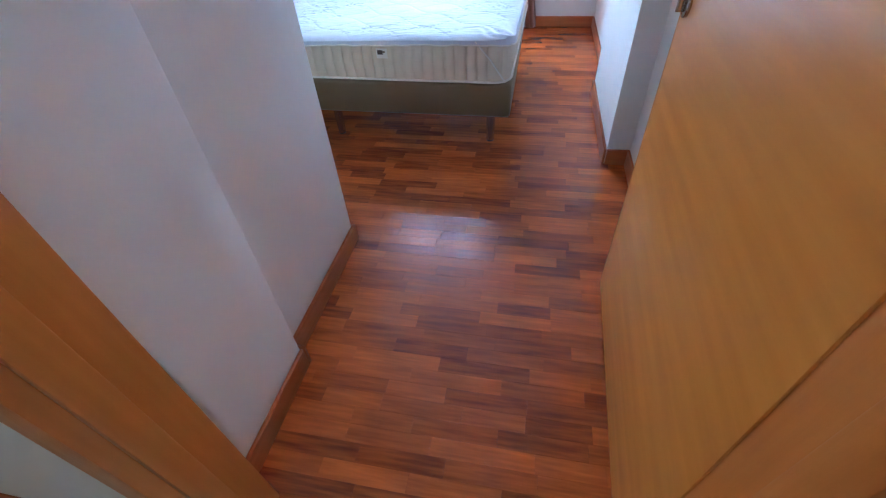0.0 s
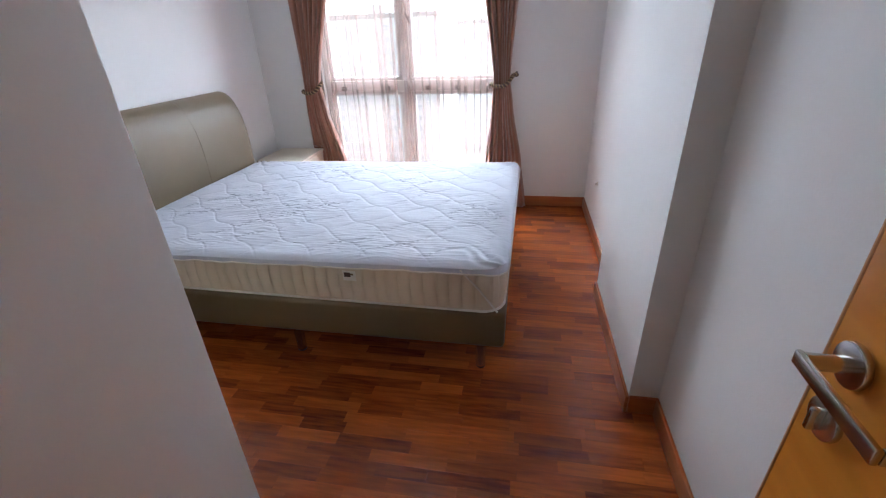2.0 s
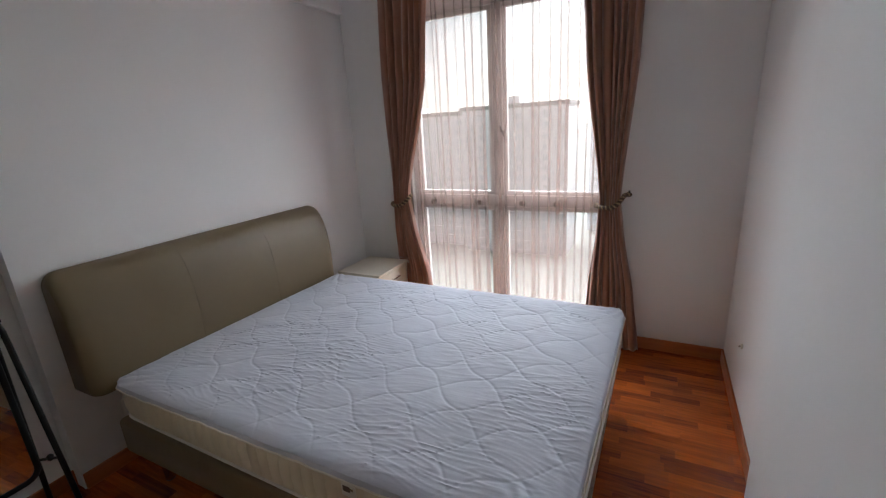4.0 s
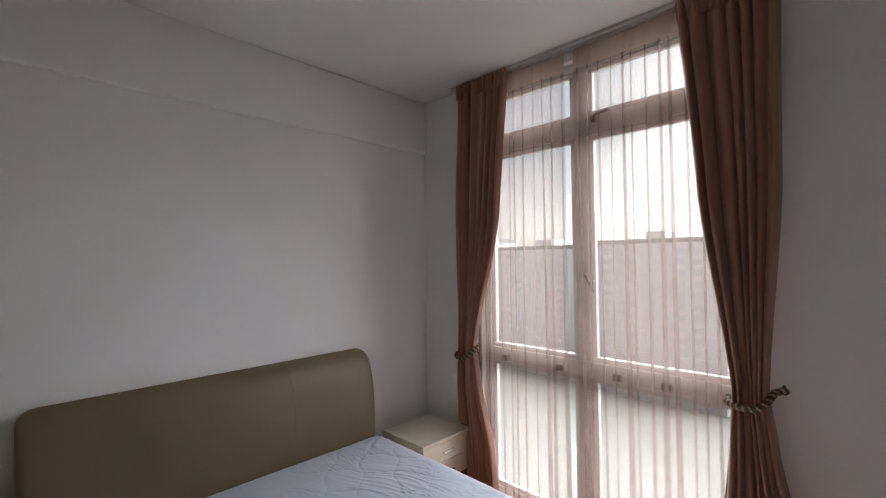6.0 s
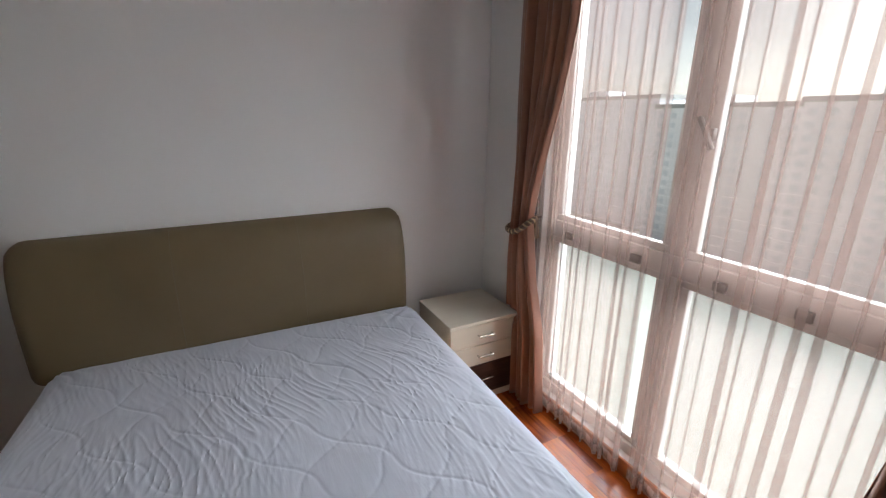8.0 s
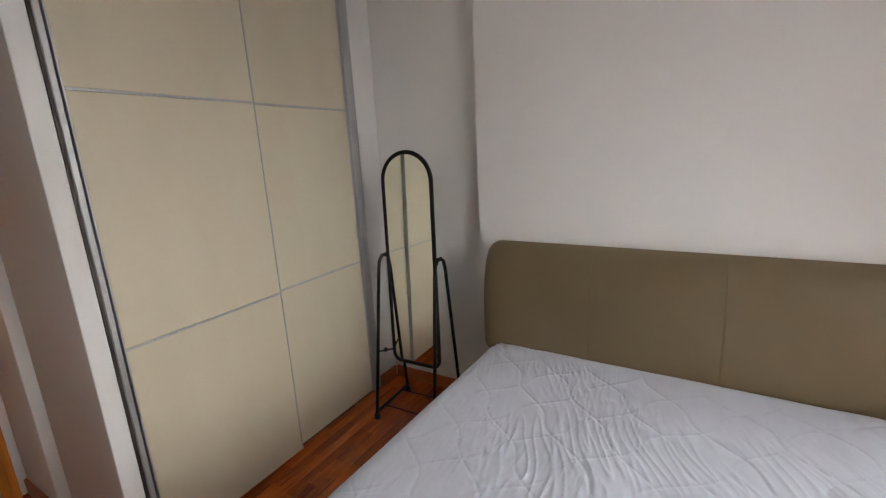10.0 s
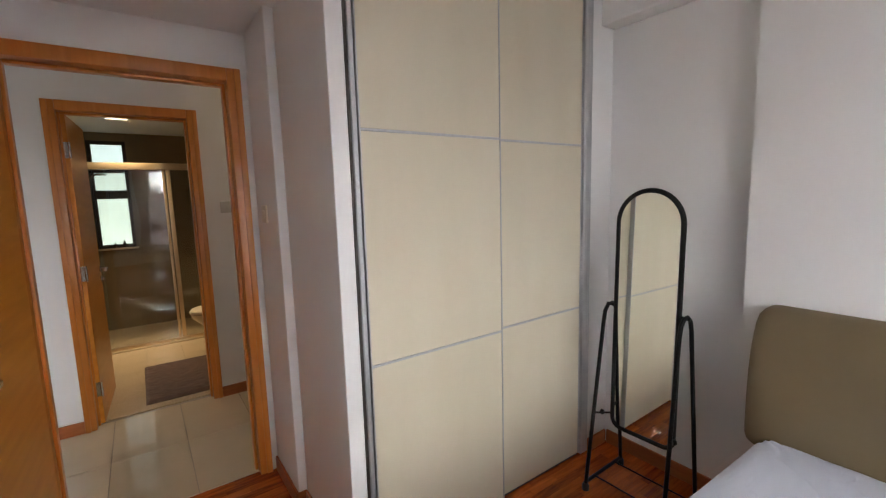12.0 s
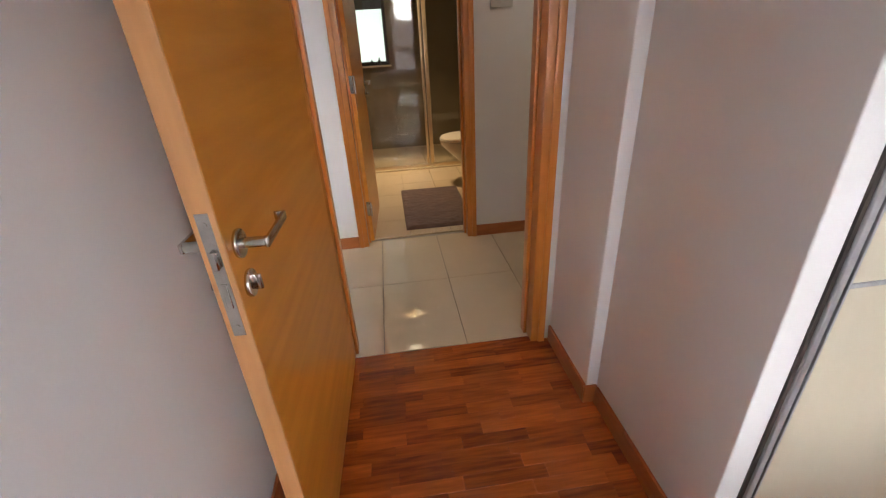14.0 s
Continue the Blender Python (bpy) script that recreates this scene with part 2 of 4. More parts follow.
SHEER = veil("blush_voile", (0.48, 0.365, 0.325), 0.575, 0.30)
SHEERHEM = veil("doubled_blush_voile", (0.70, 0.56, 0.49), 0.16, 0.55)
PANE = thin_glass("clear_window_glass", (0.97, 0.985, 0.985))
SHOWERGLASS = thin_glass("shower_glass", (0.90, 0.90, 0.86), 1.6)
FROSTED = glass("frosted_glass", (0.66, 0.74, 0.70), 0.55)
MIRROR = surf("silvered_mirror", (0.86, 0.88, 0.84), (0.87, 0.89, 0.85), 2, 0.02, 0.005, bump=0.0, metal=1.0)
LAMPGLOW = glow("lit_downlight", (1.0, 0.82, 0.50), 0.35)


# ---- building helpers ----
def obj(name, bm, material, smooth=True):
    me = bpy.data.meshes.new(name)
    bmesh.ops.recalc_face_normals(bm, faces=bm.faces[:])
    bm.to_mesh(me)
    bm.free()
    me.materials.append(material)
    if smooth:
        me.shade_smooth()
        me.set_sharp_from_angle(angle=radians(38))
    return new(name, me)


def part(name, bm, material, parent, label=""):
    ob = obj(name, bm, material)
    ob.parent = parent
    ob.matrix_parent_inverse = Matrix.Translation(-Vector(parent.location))
    return tagged(ob, label)


def thing(name, at, label, category, group=""):
    ob = new(name)
    ob.empty_display_size = 0.05
    ob.location = at
    return tagged(ob, label, category, group)


def structure(name, bm, material, label, category):
    return tagged(obj(name, bm, material), label, category, kind="structure")


def box(x0, x1, y0, y1, z0, z1, r=0.0, seg=2, bm=None):
    bm = bm or bmesh.new()
    m = Matrix.Translation(((x0 + x1) / 2, (y0 + y1) / 2, (z0 + z1) / 2)) @ Matrix.Diagonal((x1 - x0, y1 - y0, z1 - z0, 1))
    vs = bmesh.ops.create_cube(bm, size=1, matrix=m)["verts"]
    if r:
        es = list({e for v in vs for e in v.link_edges})
        bmesh.ops.bevel(bm, geom=es, offset=r, segments=seg, profile=0.5, affect="EDGES")
    return bm


def tube(pts, r, n=8, bm=None, closed=False):
    """A round tube along a line of points."""
    bm = bm or bmesh.new()
    P = [Vector(p) for p in pts]
    rings = []
    side = None
    for i, p in enumerate(P):
        a = P[i - 1] if (i or closed) else p
        b = P[(i + 1) % len(P)] if (i + 1 < len(P) or closed) else p
        d = (b - a).normalized()
        if side is None:
            side = d.orthogonal().normalized()
        side = (side - d * side.dot(d)).normalized()
        up = d.cross(side)
        rings.append([bm.verts.new(p + r * (math.cos(k * math.tau / n) * side + math.sin(k * math.tau / n) * up)) for k in range(n)])
    count = len(rings) if closed else len(rings) - 1
    for i in range(count):
        A, B = rings[i], rings[(i + 1) % len(rings)]
        for k in range(n):
            bm.faces.new((A[k], A[(k + 1) % n], B[(k + 1) % n], B[k]))
    if not closed:
        bm.faces.new(rings[0][::-1])
        bm.faces.new(rings[-1])
    return bm


def disc(centre, axis, r, depth, n=24, bevel=0.0, bm=None):
    """A short round plate from centre along axis."""
    bm = bm or bmesh.new()
    q = Vector(axis).normalized().to_track_quat("Z", "Y").to_matrix().to_4x4()
    vs = bmesh.ops.create_cone(bm, cap_ends=True, segments=n, radius1=r, radius2=r, depth=depth,
                               matrix=Matrix.Translation(Vector(centre) + Vector(axis).normalized() * depth / 2) @ q)["verts"]
    if bevel:
        es = [e for e in {e for v in vs for e in v.link_edges} if len(e.link_faces) == 2 and any(len(f.verts) > 4 for f in e.link_faces)]
        bmesh.ops.bevel(bm, geom=es, offset=bevel, segments=2, profile=0.5, affect="EDGES")
    return bm


def sheet(f, nu, nv, bm=None):
    """A surface from f(u, v), u and v from 0 to 1."""
    bm = bm or bmesh.new()
    g = [[bm.verts.new(f(i / nu, j / nv)) for i in range(nu + 1)] for j in range(nv + 1)]
    for j in range(nv):
        for i in range(nu):
            bm.faces.new((g[j][i], g[j][i + 1], g[j + 1][i + 1], g[j + 1][i]))
    return bm


def lathe(profile, centre, n=20, bm=None, sx=1.0, sy=1.0):
    """A turned solid about the z axis from (radius, height) pairs."""
    bm = bm or bmesh.new()
    cx, cy, cz = centre
    rings = [[bm.verts.new((cx + sx * r * math.cos(k * math.tau / n), cy + sy * r * math.sin(k * math.tau / n), cz + z)) for k in range(n)] for r, z in profile]
    for A, B in zip(rings, rings[1:]):
        for k in range(n):
            bm.faces.new((A[k], A[(k + 1) % n], B[(k + 1) % n], B[k]))
    bm.faces.new(rings[0][::-1])
    bm.faces.new(rings[-1])
    return bm


# ---- the rooms ----
def wall(name, boxes, material=WALL, label="smooth white painted wall", category="wall"):
    bm = bmesh.new()
    for b in boxes:
        box(*b, bm=bm)
    return structure(name, bm, material, label, category)


floor = structure("floor", box(-1.75, 1.30, -1.02, 3.10, -0.15, -0.012), WENGE, "reddish brown strip parquet bedroom floor", "floor")
wall("wall_west", [(-1.80, XW, 0.68, YW, -0.01, SOFFIT), (-1.80, XN, -0.03, 0.68, -0.01, SOFFIT)],
     label="white wall behind the bed with a shallow recess")
structure("beam_west", box(-1.80, XB, -0.03, YW, SOFFIT, H, 0.012, 4), WALL, "shallow white beam along the wall", "beam")
wall("wall_stub", [(-1.80, -1.462, -0.62, -0.03, -0.01, H)], label="white wall stub beside the wardrobe")
wall("wall_north", [(-1.80, -1.03, YW, 3.10, -0.01, H), (0.46, 1.30, YW, 3.10, -0.01, H), (-1.03, 0.46, YW, 3.10, 2.68, H),
                    (-1.03, 0.46, YW, 3.10, -0.01, 0.07)], label="white window wall with a tall opening")
wall("wall_east", [(1.155, 1.30, -1.0, 0.71, -0.01, H), (1.047, 1.30, 0.71, 1.55, -0.01, H), (1.13, 1.30, 1.55, YW, -0.01, H)],
     label="white side wall with a flat column")
bead = box(-0.076, -0.012, -0.60, -0.012, -0.01, H, 0.005, 3)
box(-0.12, 0.030, -0.99, -0.60, -0.01, H, 0.006, 3, bm=bead)
structure("wall_wardrobe_side", bead, WALL, "white wall end with softly rounded corners beside the wardrobe", "wall")
wall("wall_wardrobe_header", [(-1.462, -0.076, -0.60, -0.012, 2.672, H)], label="white bulkhead above the wardrobe")
wall("wall_wardrobe_back", [(-1.462, -0.12, -0.70, -0.62, -0.01, H)], label="white wall closing the wardrobe recess")
wall("beam_south", [(0.030, 1.155, -0.99, -0.60, 2.325, H), (-0.0125, 1.155, -0.60, -0.36, 2.325, H)], label="white dropped beam over the entrance", category="beam")
wall("wall_south", [(-1.75, 0.115, -1.11, -0.99, -0.01, H), (0.950, 1.30, -1.11, -0.99, -0.01, H), (0.115, 0.950, -1.11, -0.99, 2.095, H)],
     label="white wall with the bedroom doorway")
wall("ceiling", [(-1.80, 1.30, -1.11, 3.10, H, H + 0.12)], CEIL, "plain white ceiling", "ceiling")

# hall and bathroom shell
hall_floor = structure("floor_hall", box(-1.7, 2.8, -2.29, -1.02, -0.15, -0.012), GROUT, "polished cream tiled hall floor", "floor")
bath_floor = structure("floor_bathroom", box(-0.62, 1.10, -5.15, -2.29, -0.15, -0.014), GROUT, "sand coloured tiled bathroom floor", "floor")
wall("wall_hall", [(-1.8, 0.185, -2.29, -2.18, -0.15, H), (0.911, 2.8, -2.29, -2.18, -0.15, H), (0.185, 0.911, -2.29, -2.18, 2.095, H)],
     label="white hall wall with the bathroom doorway")
wall("wall_hall_west", [(-1.8, -1.7, -2.18, -1.11, -0.15, H)], label="white wall closing the hall")
# unseen walls; their openings are added and sized only to light the hall
wall("wall_hall_east", [(2.8, 2.9, -2.29, -1.11, -0.15, 1.1), (2.8, 2.9, -2.29, -1.11, 1.65, H), (2.8, 2.9, -2.29, -1.95, 1.1, 1.65), (2.8, 2.9, -1.5, -1.11, 1.1, 1.65)],
     label="unseen white hall end wall with an opening added for daylight")
wall("wall_hall_south_east", [(1.30, 2.0, -1.11, -0.99, -0.15, H), (2.16, 2.8, -1.11, -0.99, -0.15, H), (2.0, 2.16, -1.11, -0.99, -0.15, 1.3), (2.0, 2.16, -1.11, -0.99, 1.9, H)], label="unseen white hall wall with an opening added for daylight")
wall("ceiling_hall", [(-1.8, 2.9, -2.29, -1.11, H, H + 0.12)], CEIL, "plain white hall ceiling", "ceiling")
wall("wall_bathroom_east", [(1.00, 1.10, -5.0, -2.29, -0.15, 2.45)], BATHTILE, "glazed taupe tiled bathroom wall")
wall("wall_bathroom_west", [(-0.62, -0.52, -5.0, -2.29, -0.15, 2.45)], BATHTILE, "glazed taupe tiled bathroom wall")
WX0, WX1 = 0.585, 0.95
wall("wall_bathroom_south", [(-0.62, WX0, -5.15, -5.0, -0.15, 2.45), (WX1, 1.10, -5.15, -5.0, -0.15, 2.45), (WX0, WX1, -5.15, -5.0, -0.15, 0.985),
                             (WX0, WX1, -5.15, -5.0, 2.235, 2.45)], BATHTILE, "glazed taupe tiled bathroom wall with a slim window")
wall("ceiling_bathroom", [(-0.62, 1.10, -5.15, -2.29, 2.33, 2.45)], CEIL, "plain white bathroom ceiling", "ceiling")

# skirting boards
def skirting(x0, x1, y0, y1):
    structure("baseboard", box(x0, x1, y0, y1, -0.006, BB, 0.003, 1), SKIRT, "reddish varnished wood skirting board", "baseboard")


T = 0.013
skirting(XW, XW + T, 0.684, YW - 0.002)
skirting(XN, XN + T, -0.016, 0.684)
skirting(-1.46, XN + T + 0.001, -0.029, -0.029 + T)
skirting(-1.54, 1.13, YW - T, YW)
skirting(1.13 - T, 1.13, 1.552, YW - T)
skirting(1.047 - T, 1.047, 0.71 - T, 1.55)
skirting(1.049, 1.155, 0.71 - T, 0.71)
skirting(1.155 - T, 1.155, -0.98, 0.71 - T)
skirting(-0.012, -0.012 + T, -0.586, 0.001)
skirting(-0.074, -0.013, -0.012, 0.001)
skirting(-0.010, 0.043, -0.60, -0.60 + T)
skirting(0.030, 0.043, -0.982, -0.602)
skirting(1.004, 1.14, -0.99, -0.977)
skirting(-1.7, 0.135, -2.18, -2.167)
skirting(0.961, 2.8, -2.18, -2.167)
skirting(-1.7, 0.055, -1.123, -1.11)
skirting(1.004, 2.8, -1.123, -1.11)


# door linings: two jambs, a head and stops
def doorway(name, x0, x1, y0, y1, top, face, label):
    """x0, x1: clear opening; y0, y1: wall faces; face: width of the architrave."""
    t = thing(name, ((x0 + x1) / 2, (y0 + y1) / 2, 0), label, "door frame")
    t["kind"] = "structure"
    lip = 0.014
    for a, b in ((x0 - face, x0), (x1, x1 + face)):
        part("jamb", box(a, b, y0 - lip, y1 + lip, 0, top + face, 0.005), FRAMEWOOD, t)
    part("head", box(x0, x1, y0 - lip, y1 + lip, top, top + face, 0.005), FRAMEWOOD, t)
    mid = (y0 + y1) / 2
    for a, b in ((x0, x0 + 0.014), (x1 - 0.014, x1)):
        part("door_stop", box(a, b, mid - 0.045, mid + 0.005, 0, top, 0.003), FRAMEWOOD, t)
    part("head_stop", box(x0 + 0.015, x1 - 0.015, mid - 0.045, mid + 0.005, top - 0.014, top, 0.003), FRAMEWOOD, t)
    for a, b, c, d in ((x0 - face - 0.012, x0 - 0.02, y1 + lip, y1 + lip + 0.008), (x1 + 0.02, x1 + face + 0.012, y1 + lip, y1 + lip + 0.008)):
        part("moulding", box(a + 0.012, b - 0.012, c, d, 0, top + face - 0.002, 0.003), FRAMEWOOD, t)
    return t


bed_doorway = doorway("door_frame", 0.125, 0.940, -1.11, -0.99, 2.09, 0.062, "orange varnished wooden frame of the bedroom doorway")
bath_doorway = doorway("door_frame", 0.198, 0.898, -2.29, -2.18, 2.09, 0.062, "orange varnished wooden frame of the bathroom doorway")
part("strike_plate", box(0.1252, 0.1265, -1.085, -1.061, 0.87, 1.06, 0.0005, 1), STEEL, bed_doorway, "steel strike plate")
# dark patches on the plate stand in for the shade inside its holes
part("strike_hole", box(0.1262, 0.1270, -1.079, -1.067, 0.95, 0.985), TRACK, bed_doorway, "dark patch painting the shade in the latch hole")
part("bolt_hole", box(0.1262, 0.1270, -1.079, -1.067, 0.89, 0.925), TRACK, bed_doorway, "dark patch painting the shade in the bolt hole")


# ---- door leaves ----
def lever(parent, origin, out, along):
    """A lever handle: round rose and neck, and a flat mitred grip with a short return. out: away from the leaf; along: where the grip points."""
    o, n, a = Vector(origin), Vector(out), Vector(along)
    h = part("door_handle", tube([o, o + n * 0.050], 0.0098, 16), STEEL, parent, "satin steel lever handle")
    part("rose", disc(o, n, 0.027, 0.009, 28, 0.003), STEEL, h)

    def blade(p, q, half):
        lo, hi = [min(p[k], q[k]) - half[k] for k in range(3)], [max(p[k], q[k]) + half[k] for k in range(3)]
        return box(lo[0], hi[0], lo[1], hi[1], lo[2], hi[2], 0.0022, 2)
    part("grip", blade(o + n * 0.0535 - a * 0.009, o + n * 0.0535 + a * 0.126, (0.0038, 0.0, 0.0092)), STEEL, h)
    part("return_tip", blade(o + n * 0.0495 + a * 0.1225, o + n * 0.034 + a * 0.1225, (0.0, 0.0034, 0.0090)), STEEL, h)
    return h


def leaf(name, width, height, label):
    """A flush door leaf along +y from its hinge edge at the origin, 4 cm thick to -x."""
    d = thing(name, (0, 0, 0), label, "door")
    part("panel", box(-0.04, 0, 0.004, width - 0.004, 0.006, height, 0.002, 1), DOORWOOD, d)
    part("lipping", box(-0.0405, 0.0005, width - 0.004, width + 0.001, 0.006, height, 0.0015, 1), DOOREDGE, d, "paler edge strip")
    part("lock_plate", box(-0.031, -0.009, width + 0.001, width + 0.0022, 0.840, 1.080, 0.0004, 1), STEEL, d, "steel lock faceplate")
    part("latch_bolt", box(-0.027, -0.013, width + 0.002, width + 0.012, 0.980, 1.013, 0.003, 1), STEEL, d)
    part("dead_bolt", box(-0.025, -0.015, width + 0.002, width + 0.004, 0.900, 0.950, 0.001, 1), STEEL, d)
    for z in (0.860, 1.060):
        part("screw", disc((-0.02, width + 0.002, z), (0, 1, 0), 0.0045, 0.001, 12), STEEL, d)
    for s, x in ((1, 0.0), (-1, -0.04)):
        lever(d, (x, width - 0.050, 1.001), (s, 0, 0), (0, -1, 0))
        part("lock_rose", disc((x, width - 0.050, 0.920), (s, 0, 0), 0.027, 0.009, 28, 0.003), STEEL, d)
    part("thumb_turn", box(-0.064, -0.0485, width - 0.056, width - 0.048, 0.904, 0.936, 0.003), STEEL, d)
    part("key_cylinder", disc((0.009, width - 0.050, 0.920), (1, 0, 0), 0.011, 0.016, 20, 0.002), STEEL, d)
    for z in (0.25, 1.05, 1.85):
        part("hinge", tube([(0.004, 0.0, z - 0.05), (0.004, 0.0, z + 0.05)], 0.007, 12), STEEL, d)
        part("hinge_leaf", box(-0.034, -0.002, 0.002, 0.0038, z - 0.05, z + 0.05), STEEL, d)
    return d


bed_door = leaf("door_1", 0.862, 2.075, "open flush bedroom door of orange wood veneer")
bed_door.matrix_basis = pose(0.978, -0.985, 0.004, 0, 0, -2.0)
bath_door = leaf("door_2", 0.69, 2.075, "open flush bathroom door of orange wood veneer")
bath_door.matrix_basis = pose(0.86, -2.235, 0.004, 0, 0, 180 - 3.0)

# ---- wardrobe with two sliding doors ----
ward = thing("wardrobe", (-0.76, -0.3, 0), "built-in wardrobe with cream sliding panels and grey strips", "wardrobe")
part("carcass", box(-1.455, -0.08, -0.60, -0.10, 0.003, 2.60), LAMINATE, ward)
part("side_profile", box(-0.106, -0.086, -0.075, -0.004, 0.002, 2.668, 0.003, 1), ALU, ward)
# solid dark strip stands in for the shade between wall and profile
part("side_gap", box(-0.086, -0.0765, -0.075, -0.009, 0.002, 2.668), TRACK, ward, "dark strip painting the shade of the gap")
part("side_profile", box(-1.461, -1.395, -0.085, -0.022, 0.002, 2.668, 0.012, 3), ALU, ward)
part("top_track", box(-1.395, -0.108, -0.09, -0.012, 2.640, 2.671, 0.002, 1), TRACK, ward, "dark bronze top track")
part("bottom_track", box(-1.395, -0.108, -0.09, -0.040, 0.001, 0.010, 0.002, 1), TRACK, ward)
Z1, Z2 = 0.872, 1.742


def sliding_door(x0, x1, y, top):
    """x0 < x1, front face at y."""
    d = part("sliding_door", box(x0 + 0.004, x1 - 0.004, y - 0.026, y - 0.008, 0.012, top), LAMINATE, ward)
    for a, b in ((0.014, Z1 - 0.005), (Z1 + 0.005, Z2 - 0.005), (Z2 + 0.005, top - 0.002)):
        part("panel", box(x0 + 0.006, x1 - 0.006, y - 0.008, y - 0.001, a, b, 0.0015, 1), CREAM, d)
    for z in (Z1, Z2):
        part("divider", box(x0 + 0.006, x1 - 0.006, y - 0.008, y + 0.001, z - 0.005, z + 0.005, 0.001, 1), ALU, d, "grey aluminium strip")
    for a, b in ((x0, x0 + 0.006), (x1 - 0.006, x1)):
        part("edge_profile", box(a, b, y - 0.028, y + 0.001, 0.012, top, 0.001, 1), ALU, d)


sliding_door(-0.783, -0.112, -0.006, 2.648)
sliding_door(-1.392, -0.765, -0.036, 2.638)

# ---- bed ----
BX0, BX1, BY0, BY1 = -1.392, 0.565, 0.812, 2.275
bed = thing("bed", (-0.4, 1.53, 0), "double bed with taupe leatherette base and low padded headboard", "bed")
part("base", box(BX0, BX1, BY0 - 0.006, BY1 + 0.006, 0.166, 0.338, 0.02, 3), LEATHER, bed)
part("underside", box(BX0 + 0.03, BX1 - 0.03, BY0 + 0.03, BY1 - 0.03, 0.158, 0.168), BLACKCLOTH, bed, "black dust cloth")
for lx in (0.462, -0.40, -1.25):
    for ly in (0.885, 2.18):
        lg = part("leg", lathe([(0.020, 0.004), (0.021, 0.012), (0.024, 0.166)], (lx, ly, 0), 20), STEEL, bed, "tapered steel leg")
        part("foot_cap", lathe([(0.019, 0.0), (0.021, 0.006)], (lx, ly, 0), 16), RUBBER, lg)


HB_FACE = [(0.46, -1.412), (0.50, -1.402), (0.66, -1.400), (0.76, -1.405), (0.84, -1.417), (0.90, -1.434), (0.95, -1.457),
           (0.985, -1.481), (1.008, -1.505), (1.020, -1.524), (1.026, -1.540)]   # height and face: the top rolls back to the wall


def headboard_mesh():
    """A padded board whose face curves back towards its top, with rounded corners and soft ends."""
    bm = bmesh.new()
    prof = HB_FACE + [(1.022, -1.552), (0.46, -1.552)]
    y0, y1, r, n = 0.755, 2.342, 0.065, 8
    steps = [(y0 + r * (1 - math.cos(math.pi / 2 * k / n)), 1 - math.sin(math.pi / 2 * k / n)) for k in range(n + 1)]
    steps += [(y0 + r + 0.008, 0.0)] + [(y0 + (y1 - y0) * k / 12, 0.0) for k in range(1, 12)] + [(y1 - r - 0.008, 0.0)] + [(y0 + y1 - y, k) for y, k in reversed(steps)]
    rows = []
    for y, k in steps:
        row = []
        for z, x in prof:
            zz = min(z, 1.026 - r * k) if z > 0.7 else max(z, 0.46 + 0.03 * k)
            row.append(bm.verts.new((max(x - 0.030 * k, -1.552), y, zz)))
        rows.append(row)
    m = len(prof)
    for a, b in zip(rows, rows[1:]):
        for k in range(m):
            bm.faces.new((a[k], a[(k + 1) % m], b[(k + 1) % m], b[k]))
    bm.faces.new(rows[0][::-1])
    bm.faces.new(rows[-1])
    return bm


hb = part("headboard", headboard_mesh(), LEATHER, bed)
for sy in (1.17, 1.93):
    part("headboard_post", box(-1.515, -1.465, sy - 0.03, sy + 0.03, 0.003, 0.48, 0.004), LEATHER, hb)
for sy in (1.29, 1.81):
    part("seam", tube([(x + 0.0004, sy, z) for z, x in HB_FACE[1:]], 0.0016, 6), LEATHER, hb)

mattress = thing("mattress", (0.5, 1.53, 0.338), "cream mattress with ribbed sides and white piping", "mattress")
MX0, MX1, MY0, MY1, MZ0, MZ1 = BX0, BX1, BY0, BY1 - 0.018, 0.339, 0.545


def flare(x, y):
    """The far side stands out a little more towards the headboard."""
    k = (y - 1.53) / 0.73
    return y + (0.046 * k * (0.56 - x) / 1.95 if k > 0 else 0.0)


def sag(x):
    """The soft mattress lies a little lower towards the headboard."""
    return -0.038 * (0.56 - x) / 1.95


def ring(z, out=0.0, r=0.085, soft=0.0):
    pts = []
    for cx, cy, a0 in ((MX1 - r, MY1 - r, 0), (MX0 + r, MY1 - r, 90), (MX0 + r, MY0 + r, 180), (MX1 - r, MY0 + r, 270)):
        for k in range(7):
            a = radians(a0 + k * 15)
            x = cx + (r + out) * math.cos(a)
            pts.append((x, flare(x, cy + (r + out) * math.sin(a)), z + soft * sag(x)))
    return pts


